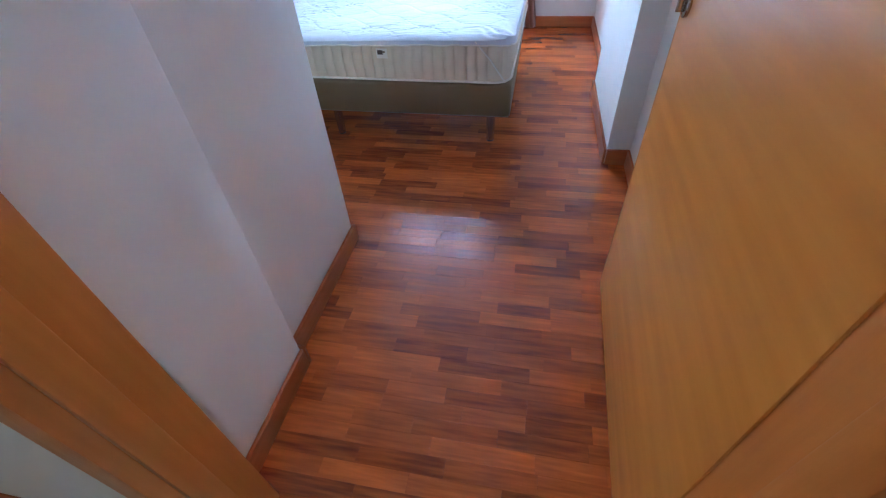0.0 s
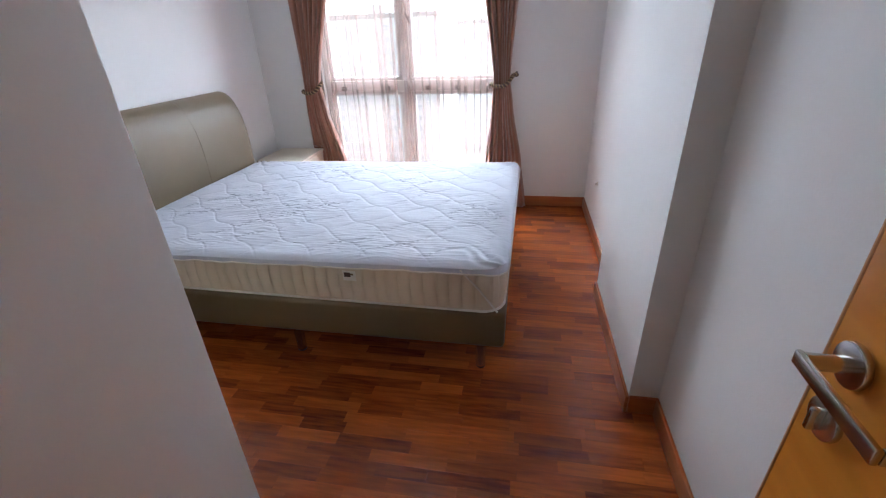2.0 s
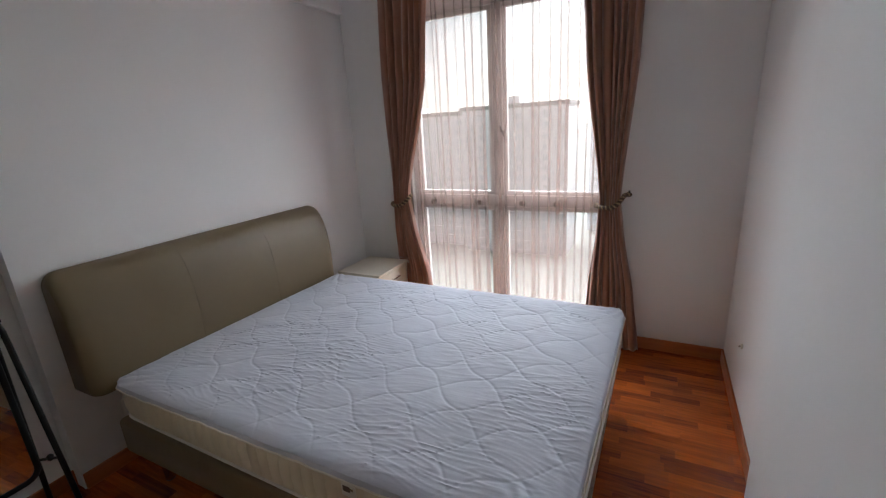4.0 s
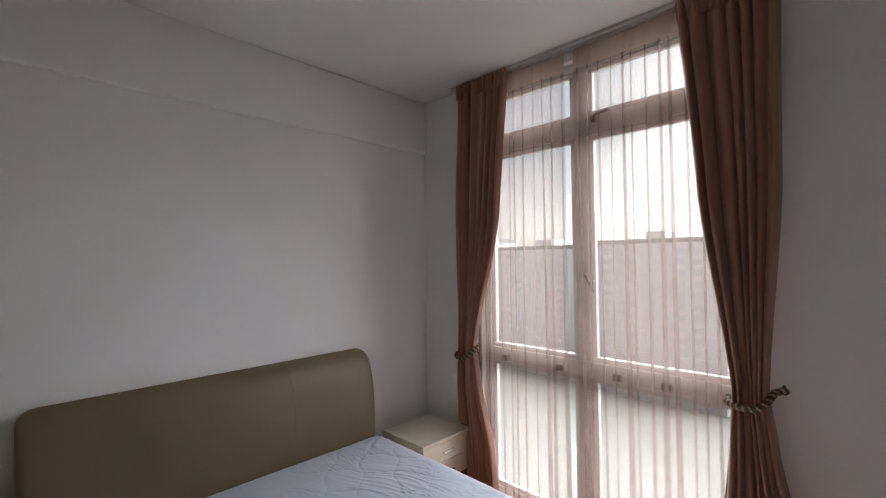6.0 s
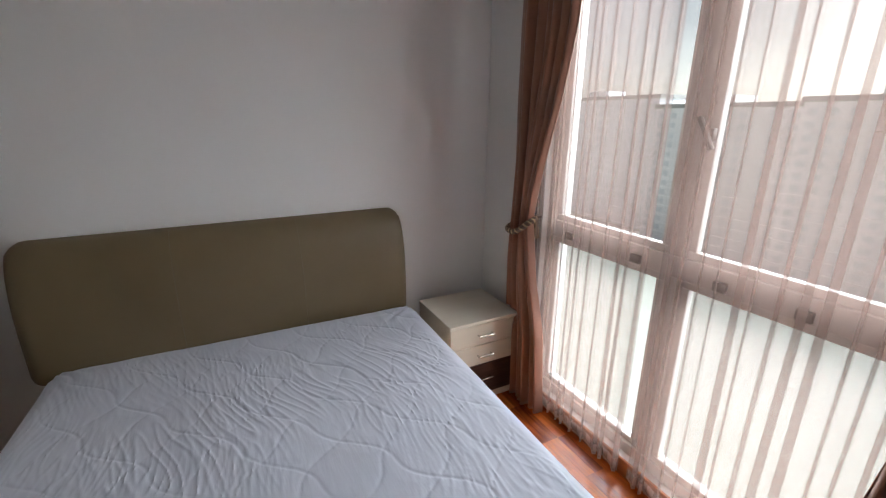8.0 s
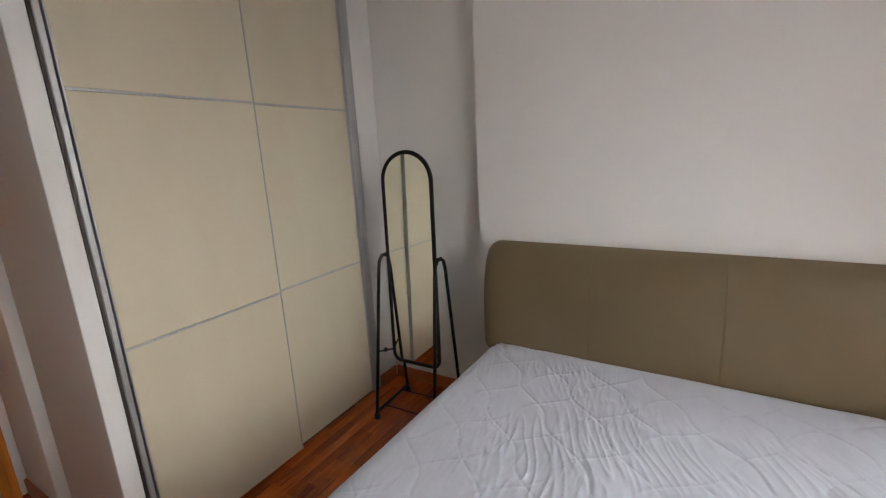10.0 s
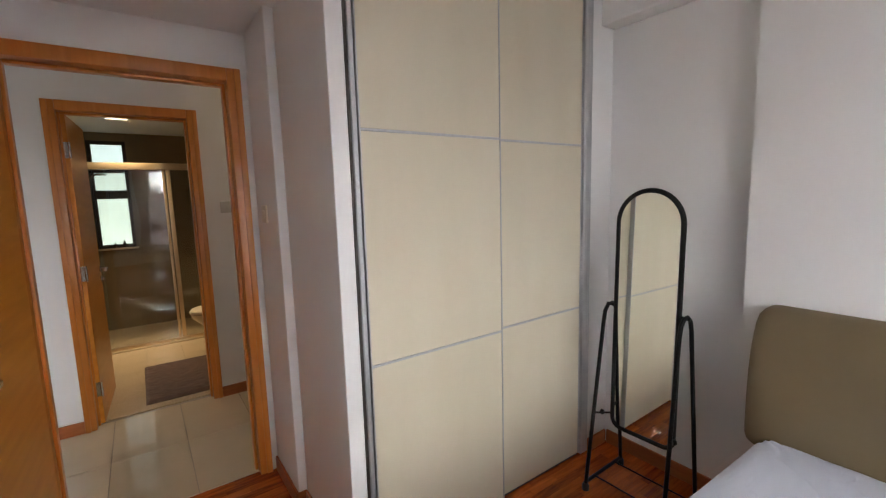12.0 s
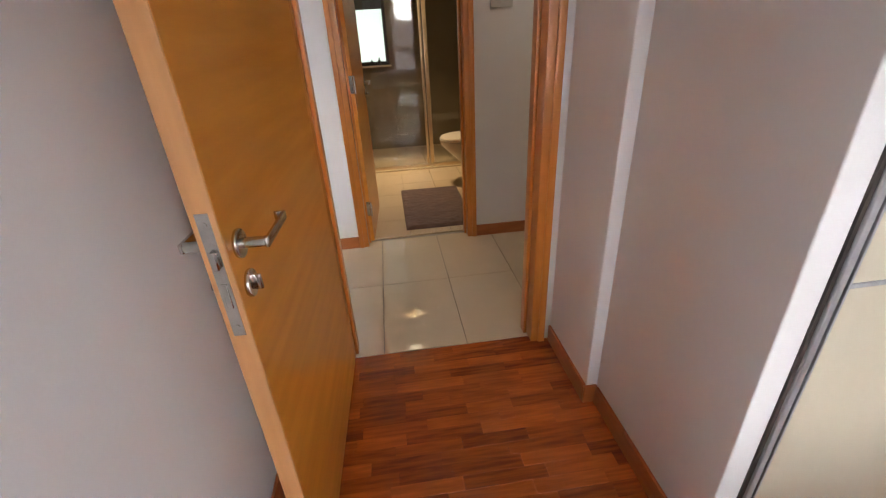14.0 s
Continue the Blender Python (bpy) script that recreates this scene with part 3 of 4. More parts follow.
def mattress_side():
    """Bulging border with stitched vertical ribs."""
    base = ring(0.0)
    dense = []
    for p, q in zip(base, base[1:] + base[:1]):
        p, q = Vector(p), Vector(q)
        steps = max(1, int((q - p).length / 0.0075))
        dense += [p.lerp(q, k / steps) for k in range(steps)]
    n = len(dense)
    rows = []
    bm = bmesh.new()
    run = 0.0
    for j in range(9):
        v = j / 8
        row = []
        run = 0.0
        for i, p in enumerate(dense):
            d = (dense[(i + 1) % n] - dense[i - 1]).normalized()
            nrm = Vector((d.y, -d.x, 0))
            run += (dense[i] - dense[i - 1]).length
            phase = (run % 0.052) / 0.052
            rib = -0.0100 * math.exp(-((phase - 0.5) / 0.13) ** 2) if 0.04 < v < 0.96 else 0
            bulge = 0.010 * math.sin(math.pi * v) + 0.003 * noise.noise((p.x * 5, p.y * 5, v * 2))
            q = p + nrm * (bulge + rib)
            row.append(bm.verts.new((q.x, q.y, MZ0 + 0.006 + v * (MZ1 - MZ0 - 0.012 + sag(q.x)))))
        rows.append(row)
    for A, B in zip(rows, rows[1:]):
        for i in range(n):
            bm.faces.new((A[i], A[(i + 1) % n], B[(i + 1) % n], B[i]))
    bm.faces.new(rows[0][::-1])
    bm.faces.new(rows[-1])
    return bm


part("border", mattress_side(), TICKING, mattress)
part("piping", tube(ring(MZ0 + 0.007, 0.004), 0.0055, 8, closed=True), PIPING, mattress, "white lower piping")
part("piping", tube(ring(MZ1 - 0.006, 0.004, soft=1.0), 0.0055, 8, closed=True), PIPING, mattress, "white upper piping")
tag = part("cloth_tag", box(-0.083, -0.028, MY0 - 0.0135, MY0 - 0.0115, 0.452, 0.497), PIPING, mattress, "white cloth tag with grey marks")
part("tag_print", box(-0.077, -0.050, MY0 - 0.0145, MY0 - 0.0135, 0.470, 0.490), WENGE, tag)
part("tag_print", box(-0.050, -0.038, MY0 - 0.0145, MY0 - 0.0135, 0.478, 0.486), LEATHER, tag)


CELL = 0.215   # width of a quilted diamond


def protector():
    """The mattress cover: quilted diamonds, drawn wrinkles and a wavy hem just over the edge."""
    ax, ay = (MX1 - MX0) / 2 + 0.012, (MY1 - MY0) / 2 + 0.012
    cx, cy = (MX0 + MX1) / 2, (MY0 + MY1) / 2

    def f(u, v):
        sx, sy = 2 * u - 1, 2 * v - 1
        ex, ey = abs(sx), abs(sy)
        # push the outer cells down over the rim
        hx, hy = min(ex / 0.955, 1), min(ey / 0.945, 1)
        x, y = cx + math.copysign(hx * ax, sx), cy + math.copysign(hy * ay, sy)
        k = 0.085
        qx, qy = ax - abs(x - cx), ay - abs(y - cy)
        if qx < k and qy < k:
            d = math.hypot(k - qx, k - qy)
            if d > k:
                s = k / d
                x = cx + math.copysign(ax - k + (k - qx) * s, sx)
                y = cy + math.copysign(ay - k + (k - qy) * s, sy)
        over = max((ex - 0.955) / 0.045, (ey - 0.945) / 0.055, 0)
        p = Vector((x, y, 0))
        w = noise.noise(p * 2.3) * 0.008 + noise.noise(p * 6.1) * 0.003
        # stitched zigzag lines of the quilting, puffed between
        sway = 0.020 * math.sin(x * 26.0) + 0.030 * noise.noise(p * 3.1)
        puff, near = 1.0, 1.0
        for q in ((y + 0.82 * x + sway) / CELL, (y - 0.82 * x - sway) / CELL):
            a = abs(q - round(q)) * CELL
            puff = min(puff, a / 0.055)
            near = min(near, a / 0.030)
            w -= 0.0011 * math.exp(-(a / 0.0048) ** 2)
        w += 0.0024 * math.sqrt(min(1.0, max(puff, 0.0)))
        # short creases along the bed, gathered by the stitching
        wander = 0.035 * noise.noise(p * 4.0) + 0.16 * x * noise.noise(p * 0.9)
        c1 = noise.noise(Vector((x * 6.5, (y + wander) * 46, 3.1)))
        c2 = noise.noise(Vector((x * 4.0 + 4, (y - 0.30 * x + wander) * 34, 8.0)))
        gather = 0.55 + 0.75 * max(0.0, 1 - near)
        w += 0.0026 * gather * max(0.0, 1 - abs(c1) * 4.6) * max(0.0, min(1.0, 0.55 + 1.7 * noise.noise(p * 2.6 + Vector((7, 1, 0)))))
        w += 0.0028 * max(0.0, 1 - abs(c2) * 4.2) * max(0.0, min(1.0, 0.25 + 1.9 * noise.noise(p * 1.9 + Vector((2, 9, 0)))))
        # cloth bunched towards the corners by the elastic straps
        d = math.hypot(qx, qy)
        if d < 0.4:
            turn = math.atan2(qy + 0.02, qx + 0.02) + 0.3 * noise.noise(p * 9)
            w += 0.0075 * math.sin(turn * 17 + sx * 2) * math.exp(-(d / 0.15) ** 2) * min(1.0, d / 0.05)
        rim = min(qx, qy)
        z = MZ1 + sag(x) + 0.010 + w * min(1.0, 0.35 + max(rim, 0) * 9) - 0.012 * max(0, 1 - rim / 0.05) ** 2
        hem = 0.018 + 0.022 * max(0, noise.noise(p * 2.7 + Vector((3, 3, 3)))) + 0.006 * noise.noise(p * 14)
        z -= over * hem
        if over > 0:
            nx, ny = (x - cx) / ax, (y - cy) / ay
            x += 0.006 * over * nx
            y += 0.006 * over * ny
        return (x, flare(x, y), z)
    n = 240
    edge = [f(k / n, 0) for k in range(n)] + [f(1, k / n) for k in range(n)] + [f(1 - k / n, 1) for k in range(n)] + [f(0, 1 - k / n) for k in range(n)]
    line = [Vector(edge[0])]
    for p in edge[1:]:
        if (Vector(p) - line[-1]).length > 0.006:
            line.append(Vector(p))
    return sheet(f, 470, 370), line


cover = thing("mattress_protector", (0.5, 1.53, MZ1), "wrinkled white quilted protector over the mattress", "mattress cover")
panel, rim_line = protector()
panel = part("quilted_panel", panel, COTTON, cover)
thick = panel.modifiers.new("thickness", "SOLIDIFY")
thick.thickness, thick.offset = 0.004, -1
part("hem_binding", tube(rim_line, 0.0036, 6, closed=True), PIPING, cover, "white stitched hem")
for sy, s in ((MY0, -1), (MY1, 1)):
    part("elastic_strap", tube([(0.40, sy + s * 0.012, 0.535), (0.47, sy + s * 0.018, 0.46), (0.545, sy + s * 0.006, 0.350)], 0.004, 6), PIPING, cover, "white elastic corner strap")
part("elastic_strap", tube([(-1.27, MY0 - 0.012, 0.500), (-1.32, MY0 - 0.018, 0.44), (-1.37, MY0 - 0.004, 0.350)], 0.004, 6), PIPING, cover, "white elastic corner strap")

mattress.rotation_euler = cover.rotation_euler = (0, 0, radians(-0.9))

# ---- bedside cabinet ----
NX0, NX1, NY0, NY1, NZ = -1.47, -1.092, 2.440, 2.850, 0.485
night = thing("bedside_cabinet", ((NX0 + NX1) / 2, (NY0 + NY1) / 2, 0), "off-white bedside cabinet with one dark lower drawer", "cabinet")
part("top", box(NX0, NX1 + 0.004, NY0 - 0.003, NY1 + 0.003, NZ - 0.018, NZ, 0.002, 1), LAMINATE, night)
for a, b in ((NY0, NY0 + 0.016), (NY1 - 0.016, NY1)):
    part("side_panel", box(NX0, NX1 - 0.017, a, b, 0.0, NZ - 0.018, 0.001, 1), LAMINATE, night)
part("back_panel", box(NX0, NX0 + 0.006, NY0 + 0.016, NY1 - 0.016, 0.0, NZ - 0.018), LAMINATE, night)
part("plinth", box(NX1 - 0.05, NX1 - 0.004, NY0 + 0.016, NY1 - 0.016, 0.0, 0.036), LAMINATE, night)
for a, b, m, n in ((0.346, 0.463, LAMINATE, "white drawer front"), (0.229, 0.342, LAMINATE, "white drawer front"), (0.040, 0.225, WENGE, "dark wenge drawer front")):
    dr = part("drawer", box(NX1 - 0.016, NX1, NY0 + 0.001, NY1 - 0.001, a, b, 0.0015, 1), m, night, n)
    zc, yc = (a + b) / 2 + (0.0 if m is LAMINATE else 0.01), (NY0 + NY1) / 2
    wide = 0.047
    hd = part("handle", tube([(NX1 + 0.020, yc - wide, zc), (NX1 + 0.020, yc + wide, zc)], 0.0048, 10), STEEL, dr, "straight steel handle")
    for s in (-1, 1):
        part("handle_post", tube([(NX1, yc + s * (wide - 0.006), zc), (NX1 + 0.020, yc + s * (wide - 0.006), zc)], 0.004, 8), STEEL, hd)

# ---- cheval mirror ----
MYc, MW, MX = 0.360, 0.150, -1.352
ZB, ZT = 0.315, 1.500
mirror = thing("cheval_mirror", (MX, MYc, 0), "black tubular standing mirror with an arched top", "mirror")
LEAN = 0.020


def mx(z):
    return MX + LEAN * (0.94 - z)


def arch(w, zb, zt, r, dx=0.0):
    pts = []
    for k in range(23):
        a = math.pi * k / 22
        pts.append((MYc + w * math.cos(a), zt - w + w * math.sin(a)))
    for k in range(5):
        a = math.pi + math.pi / 2 * k / 4
        pts.append((MYc - w + r + r * math.cos(a), zb + r + r * math.sin(a)))
    for k in range(5):
        a = 1.5 * math.pi + math.pi / 2 * k / 4
        pts.append((MYc + w - r + r * math.cos(a), zb + r + r * math.sin(a)))
    return [(mx(z) + dx, y, z) for y, z in pts]


mf = part("mirror_frame", tube(arch(MW, ZB, ZT, 0.045), 0.0115, 12, closed=True), BLACKMETAL, mirror)


def plate(pts, depth):
    bm = bmesh.new()
    a = [bm.verts.new(p) for p in pts]
    b = [bm.verts.new((p[0] - depth, p[1], p[2])) for p in pts]
    bm.faces.new(a)
    bm.faces.new(b[::-1])
    for i in range(len(a)):
        bm.faces.new((a[i], a[(i + 1) % len(a)], b[(i + 1) % len(a)], b[i]))
    return bm


part("mirror_glass", plate(arch(MW - 0.008, ZB + 0.008, ZT - 0.008, 0.04, 0.003), 0.004), MIRROR, mf, "silvered glass")
part("backing", plate(arch(MW - 0.008, ZB + 0.008, ZT - 0.008, 0.04, -0.002), 0.004), WENGE, mf)
for s in (-1, 1):
    y = MYc + s * (MW + 0.030)
    up = [(MX + 0.172, y + s * 0.012, 0.03), (MX + 0.060, y, 0.86), (MX + 0.048, y, 0.915), (MX + 0.022, y, 0.942), (MX - 0.012, y, 0.945),
          (MX - 0.040, y, 0.925), (MX - 0.056, y, 0.875), (MX - 0.150, y + s * 0.012, 0.03)]
    leg = part("side_frame", tube(up, 0.0095, 10), BLACKMETAL, mirror)
    part("pivot_knob", tube([(mx(0.94), MYc + s * (MW + 0.008), 0.941), (MX, y + s * 0.018, 0.941)], 0.008, 10), BLACKMETAL, leg)
    part("brace", tube([(mx(0.38) + 0.002, MYc + s * (MW + 0.010), 0.375), (MX + 0.118, y + s * 0.008, 0.40)], 0.005, 8), BLACKMETAL, leg)
    part("brace_knob", lathe([(0.006, -0.012), (0.011, -0.006), (0.011, 0.006), (0.006, 0.012)], (MX + 0.06, y - s * 0.002, 0.388), 12), BLACKMETAL, leg)
    part("floor_bar", tube([(MX + 0.172, y + s * 0.012, 0.045), (MX - 0.150, y + s * 0.012, 0.045)], 0.009, 10), BLACKMETAL, leg)
    for fx in (MX + 0.172, MX - 0.150):
        part("caster", lathe([(0.010, 0.0), (0.017, 0.004), (0.017, 0.030), (0.012, 0.040)], (fx, y + s * 0.012, 0), 14), RUBBER, leg, "black plastic foot")
part("cross_rod", tube([(MX + 0.10, MYc - MW - 0.04, 0.050), (MX + 0.10, MYc + MW + 0.04, 0.050)], 0.004, 8), BLACKMETAL, mirror)
part("cross_rod", tube([(MX - 0.08, MYc - MW - 0.04, 0.050), (MX - 0.08, MYc + MW + 0.04, 0.050)], 0.004, 8), BLACKMETAL, mirror)

mirror.rotation_euler = (0, 0, radians(1.6))

# ---- window ----
GX0, GX1, GZ0, GZ1, GY0, GY1 = -1.03, 0.46, 0.07, 2.68, 2.955, 3.015
win = thing("window_1", ((GX0 + GX1) / 2, GY0, GZ0), "tall white framed casement window with a transom", "window")
win["kind"] = "structure"
VM = -0.335
for a, b in ((GX0, GX0 + 0.05), (GX1 - 0.05, GX1)):
    part("window_frame", box(a, b, GY0, GY1, GZ0, GZ1, 0.004), WINFRAME, win)
for z0, z1 in ((GZ0, GZ0 + 0.055), (0.93, 1.01), (2.255, 2.355), (GZ1 - 0.05, GZ1)):
    part("rail", box(GX0 + 0.05, GX1 - 0.05, GY0 + 0.002, GY1 - 0.002, z0, z1, 0.004), WINFRAME, win)
for z0, z1 in ((GZ0 + 0.055, 0.93), (1.01, 2.255), (2.355, GZ1 - 0.05)):
    part("mullion", box(VM - 0.035, VM + 0.035, GY0 + 0.004, GY1 - 0.004, z0, z1, 0.004), WINFRAME, win)
    for a, b in ((GX0 + 0.05, VM - 0.035), (VM + 0.035, GX1 - 0.05)):
        sash = part("sash", box(a + 0.002, b - 0.002, GY0 + 0.012, GY0 + 0.042, z0 + 0.002, z0 + 0.030, 0.003), WINFRAME, win)
        box_rest = bmesh.new()
        box(a + 0.002, b - 0.002, GY0 + 0.012, GY0 + 0.042, z1 - 0.030, z1 - 0.002, 0.003, bm=box_rest)
        box(a + 0.002, a + 0.032, GY0 + 0.012, GY0 + 0.042, z0 + 0.030, z1 - 0.030, 0.003, bm=box_rest)
        box(b - 0.032, b - 0.002, GY0 + 0.012, GY0 + 0.042, z0 + 0.030, z1 - 0.030, 0.003, bm=box_rest)
        part("sash", box_rest, WINFRAME, win)
        p = part("pane", box(a + 0.030, b - 0.030, GY0 + 0.024, GY0 + 0.029, z0 + 0.028, z1 - 0.028), PANE, sash)
        p.visible_shadow = False
for lx, lz, ln in ((VM + 0.052, 1.44, 0.10), (VM + 0.075, 2.335, 0.07)):
    lt = part("latch", box(lx - 0.012, lx + 0.012, GY0 - 0.010, GY0 + 0.012, lz - 0.02, lz + 0.02, 0.004), TRACK, win, "dark casement latch")
    part("latch_lever", tube([(lx + 0.016, GY0 - 0.014, lz - 0.045), (lx, GY0 - 0.026, lz), (lx - 0.032, GY0 - 0.026, lz + 0.055)] if lz < 2 else
                             [(lx, GY0 - 0.012, lz), (lx + 0.03, GY0 - 0.03, lz + 0.012), (lx + ln + 0.03, GY0 - 0.03, lz + 0.025)], 0.009, 8), TRACK, lt)

for bx in (-0.868, -0.494, -0.159, 0.081, 0.344):
    part("rail_bracket", box(bx - 0.022, bx + 0.022, GY0 - 0.012, GY0 + 0.004, 0.938, 0.972, 0.002, 1), TRACK, win, "dark rail bracket")

# ---- curtains ----
track = thing("curtain_track", (-0.3, 2.84, H), "white double curtain track on the ceiling", "curtain track")
for y in (2.842, 2.888):
    part("rail", box(-1.20, 0.66, y - 0.011, y + 0.011, H - 0.018, H - 0.001, 0.002, 1), WINFRAME, track)


def keyed(table, z):
    """Straight lines between (z, value...) rows, eased."""
    rows = sorted(table)
    if z <= rows[0][0]:
        return rows[0][1:]
    for a, b in zip(rows, rows[1:]):
        if z <= b[0]:
            k = (z - a[0]) / (b[0] - a[0])
            k = 0.7 * k + 0.3 * k * k * (3 - 2 * k)
            return tuple(p + (q - p) * k for p, q in zip(a[1:], b[1:]))
    return rows[-1][1:]


def curtain_mesh(table, y0, folds, seed, z0, z1, nu, nv, wob=1.0, sharp=0.0, over=0.0, keep_clear=-9.0):
    """Pleated cloth. table rows: z, left edge, right edge, fold depth."""
    rnd = random.Random(seed)
    ph = [rnd.uniform(0, math.tau) for _ in range(4)]

    def f(u, v):
        z = z1 + (z0 - z1) * v
        a, b, d = keyed(table, z)
        uu = u + wob * (0.034 * math.sin(5.1 * u + ph[0] + 1.6 * v) + 0.016 * math.sin(11.7 * u + ph[1] - 2.6 * v) + 0.010 * noise.noise((u * 7, v * 3, seed + 2)))
        s = math.sin(math.tau * folds * uu + 0.7 * wob * math.sin(1.7 * v + ph[2]))
        s = math.copysign(abs(s) ** (1 - sharp), s)
        amp = 0.72 + 0.42 * math.sin(2.3 * math.tau * u + ph[3] + 0.9 * v) + 0.25 * noise.noise((u * 6, v * 2.5, seed + 9))
        lap = over * (b - a) / (math.tau * folds) * (0.6 + 0.9 * math.sin(2.3 * math.tau * u + ph[1])) if over else d * 0.09
        x = a + (b - a) * u + lap * math.cos(math.tau * folds * uu + 0.4)
        y = y0 + d * amp * s + 0.010 * wob * noise.noise((u * 4, v * 5, seed))
        if x < keep_clear and z < 0.52:
            y = max(y, 2.862)
        return (x, min(y, YW - 0.014), z)
    return sheet(f, nu, nv)


def drape(table, seed, label):
    """A tied-back drape with pleated heading; its cord and hook are things beside it."""
    d = thing("curtain", ((table[0][1] + table[0][2]) / 2, 2.80, 0.02), label, "curtain", "drapes at the window")
    cl = part("cloth", curtain_mesh(table, 2.838, 7, seed, 0.012, 2.726, 190, 90, 1.3, 0.0, keep_clear=-1.08), DRAPE, d)
    th = cl.modifiers.new("thickness", "SOLIDIFY")
    th.thickness = 0.003
    a, b = table[0][1], table[0][2]
    crown = [(z, p - 0.004, q + 0.004, depth * 0.62) for z, p, q, depth in table]
    hd = part("heading", curtain_mesh(crown, 2.826, 13, seed + 5, 2.635, 2.732, 190, 8, 0.5), DRAPE, d, "pinch-pleated heading")
    hd.modifiers.new("thickness", "SOLIDIFY").thickness = 0.003
    part("heading_tape", box(a + 0.01, b - 0.01, 2.845, 2.848, 2.665, 2.722), SHEERHEM, d, "gathered heading tape")
    return d


LEFT = [(2.72, -1.145, -0.745, 0.028), (1.85, -1.180, -0.815, 0.034), (1.00, -1.160, -1.025, 0.028),
        (0.78, -1.170, -0.990, 0.032), (0.40, -1.175, -0.890, 0.038), (0.0, -1.165, -0.850, 0.038)]
RIGHT = [(2.72, 0.195, 0.560, 0.028), (1.85, 0.255, 0.545, 0.034), (1.03, 0.365, 0.488, 0.028),
         (0.80, 0.350, 0.520, 0.032), (0.40, 0.310, 0.600, 0.038), (0.0, 0.285, 0.655, 0.036)]
drape(LEFT, 3, "copper brown satin drape tied back with cord")
drape(RIGHT, 8, "copper brown satin drape tied back with cord")


def tieback(xa, xb, hx, z, tassel):
    """Twisted two-colour cord round the cloth, up to a hook on the wall."""
    t = thing("curtain_tieback", (hx, YW, z + 0.05), "brown and gold twisted cord tieback with tassel", "tieback", "cords at the curtains")
    s = 1 if hx > (xa + xb) / 2 else -1
    mid, w = (xa + xb) / 2, (xb - xa) / 2 + 0.016
    way = []
    for k in range(61):
        a = math.pi * (k / 60)
        x = mid - s * w * math.cos(a)
        rise = max(0.0, (s * (x - mid) / w)) ** 2 * 0.055
        way.append(Vector((x, 2.842 - 0.062 * math.sin(a), z + rise - 0.012 * math.sin(a))))
    end = way[-1]
    for k in range(1, 9):
        way.append(end.lerp(Vector((hx, YW - 0.030, z + 0.062)), k / 8))
    for i in range(3):
        pts = []
        for k, p in enumerate(way):
            d = (way[min(k + 1, len(way) - 1)] - way[max(k - 1, 0)]).normalized()
            e1 = d.cross(Vector((0, 0, 1))).normalized()
            e2 = d.cross(e1)
            a = k * 1.15 + i * math.tau / 3
            pts.append(p + 0.0076 * (math.cos(a) * e1 + math.sin(a) * e2))
        part("strand", tube(pts, 0.0074, 8), (GOLDCORD, BROWNCORD, BROWNCORD)[i], t)
    part("hook", tube([(hx, YW - 0.001, z + 0.06), (hx, YW - 0.040, z + 0.058), (hx, YW - 0.050, z + 0.082)], 0.006, 8), TRACK, t, "dark wall hook")
    kn = part("knot", lathe([(0.005, -0.014), (0.015, -0.006), (0.016, 0.006), (0.005, 0.014)], (hx, YW - 0.032, z + 0.056), 12), BROWNCORD, t)
    if tassel:
        part("tassel", lathe([(0.006, 0.0), (0.013, -0.012), (0.011, -0.026), (0.015, -0.034), (0.022, -0.085), (0.020, -0.087)], (hx + 0.006 * s, YW - 0.036, z + 0.045), 14), ROPE, kn)


tieback(-1.158, -1.025, -1.042, 0.955, True)
tieback(0.365, 0.490, 0.535, 0.985, False)

def voile_mesh(a, b, seed, z0, z1, nz, pinch=1.0):
    """Flat spans of voile between narrow pleats in which the cloth lies threefold; the pleats open out downwards."""
    rnd = random.Random(seed)
    n = max(3, round((b - a) / 0.058))
    pleats = []
    for k in range(n):
        c = a + (k + 0.5 + rnd.uniform(-0.30, 0.30)) * (b - a) / n
        pleats.append((c, rnd.uniform(0.007, 0.018), rnd.uniform(0.010, 0.036), rnd.uniform(-0.012, 0.012), rnd.uniform(0, 6.28)))
    bm = bmesh.new()
    rows = []
    for j in range(nz + 1):
        z = z1 + (z0 - z1) * j / nz
        t = (2.72 - z) / 2.7
        line = []
        x_prev = a
        for c, w0, w1, sway, ph in pleats:
            w = (w0 + (w1 - w0) * min(1.0, t * 1.15)) * pinch
            cc = c + sway * t + 0.004 * math.sin(3 * t + ph)
            for k in range(5):
                q = k / 5
                line.append((x_prev + (cc - w / 2 - x_prev) * q, 2.890 + 0.006 * math.sin(math.pi * q + ph * 0.2)))
            for k in range(4):
                q = k / 4
                line.append((cc - w / 2 + w * q, 2.888 - 0.013 * math.sin(math.pi * q * 0.5) * (0.7 + t)))
            for k in range(4):
                q = k / 4
                line.append((cc + w / 2 - w * q, 2.880 + 0.006 * q))
            for k in range(3):
                q = k / 3
                line.append((cc - w / 2 + w * q, 2.892 + 0.010 * math.sin(math.pi * q)))
            x_prev = cc + w / 2
        for k in range(6):
            line.append((x_prev + (b - x_prev) * k / 5, 2.890))
        rows.append([bm.verts.new((x, min(y, YW - 0.014), z)) for x, y in line])
    for A, B in zip(rows, rows[1:]):
        for k in range(len(A) - 1):
            bm.faces.new((A[k], A[k + 1], B[k + 1], B[k]))
    return bm


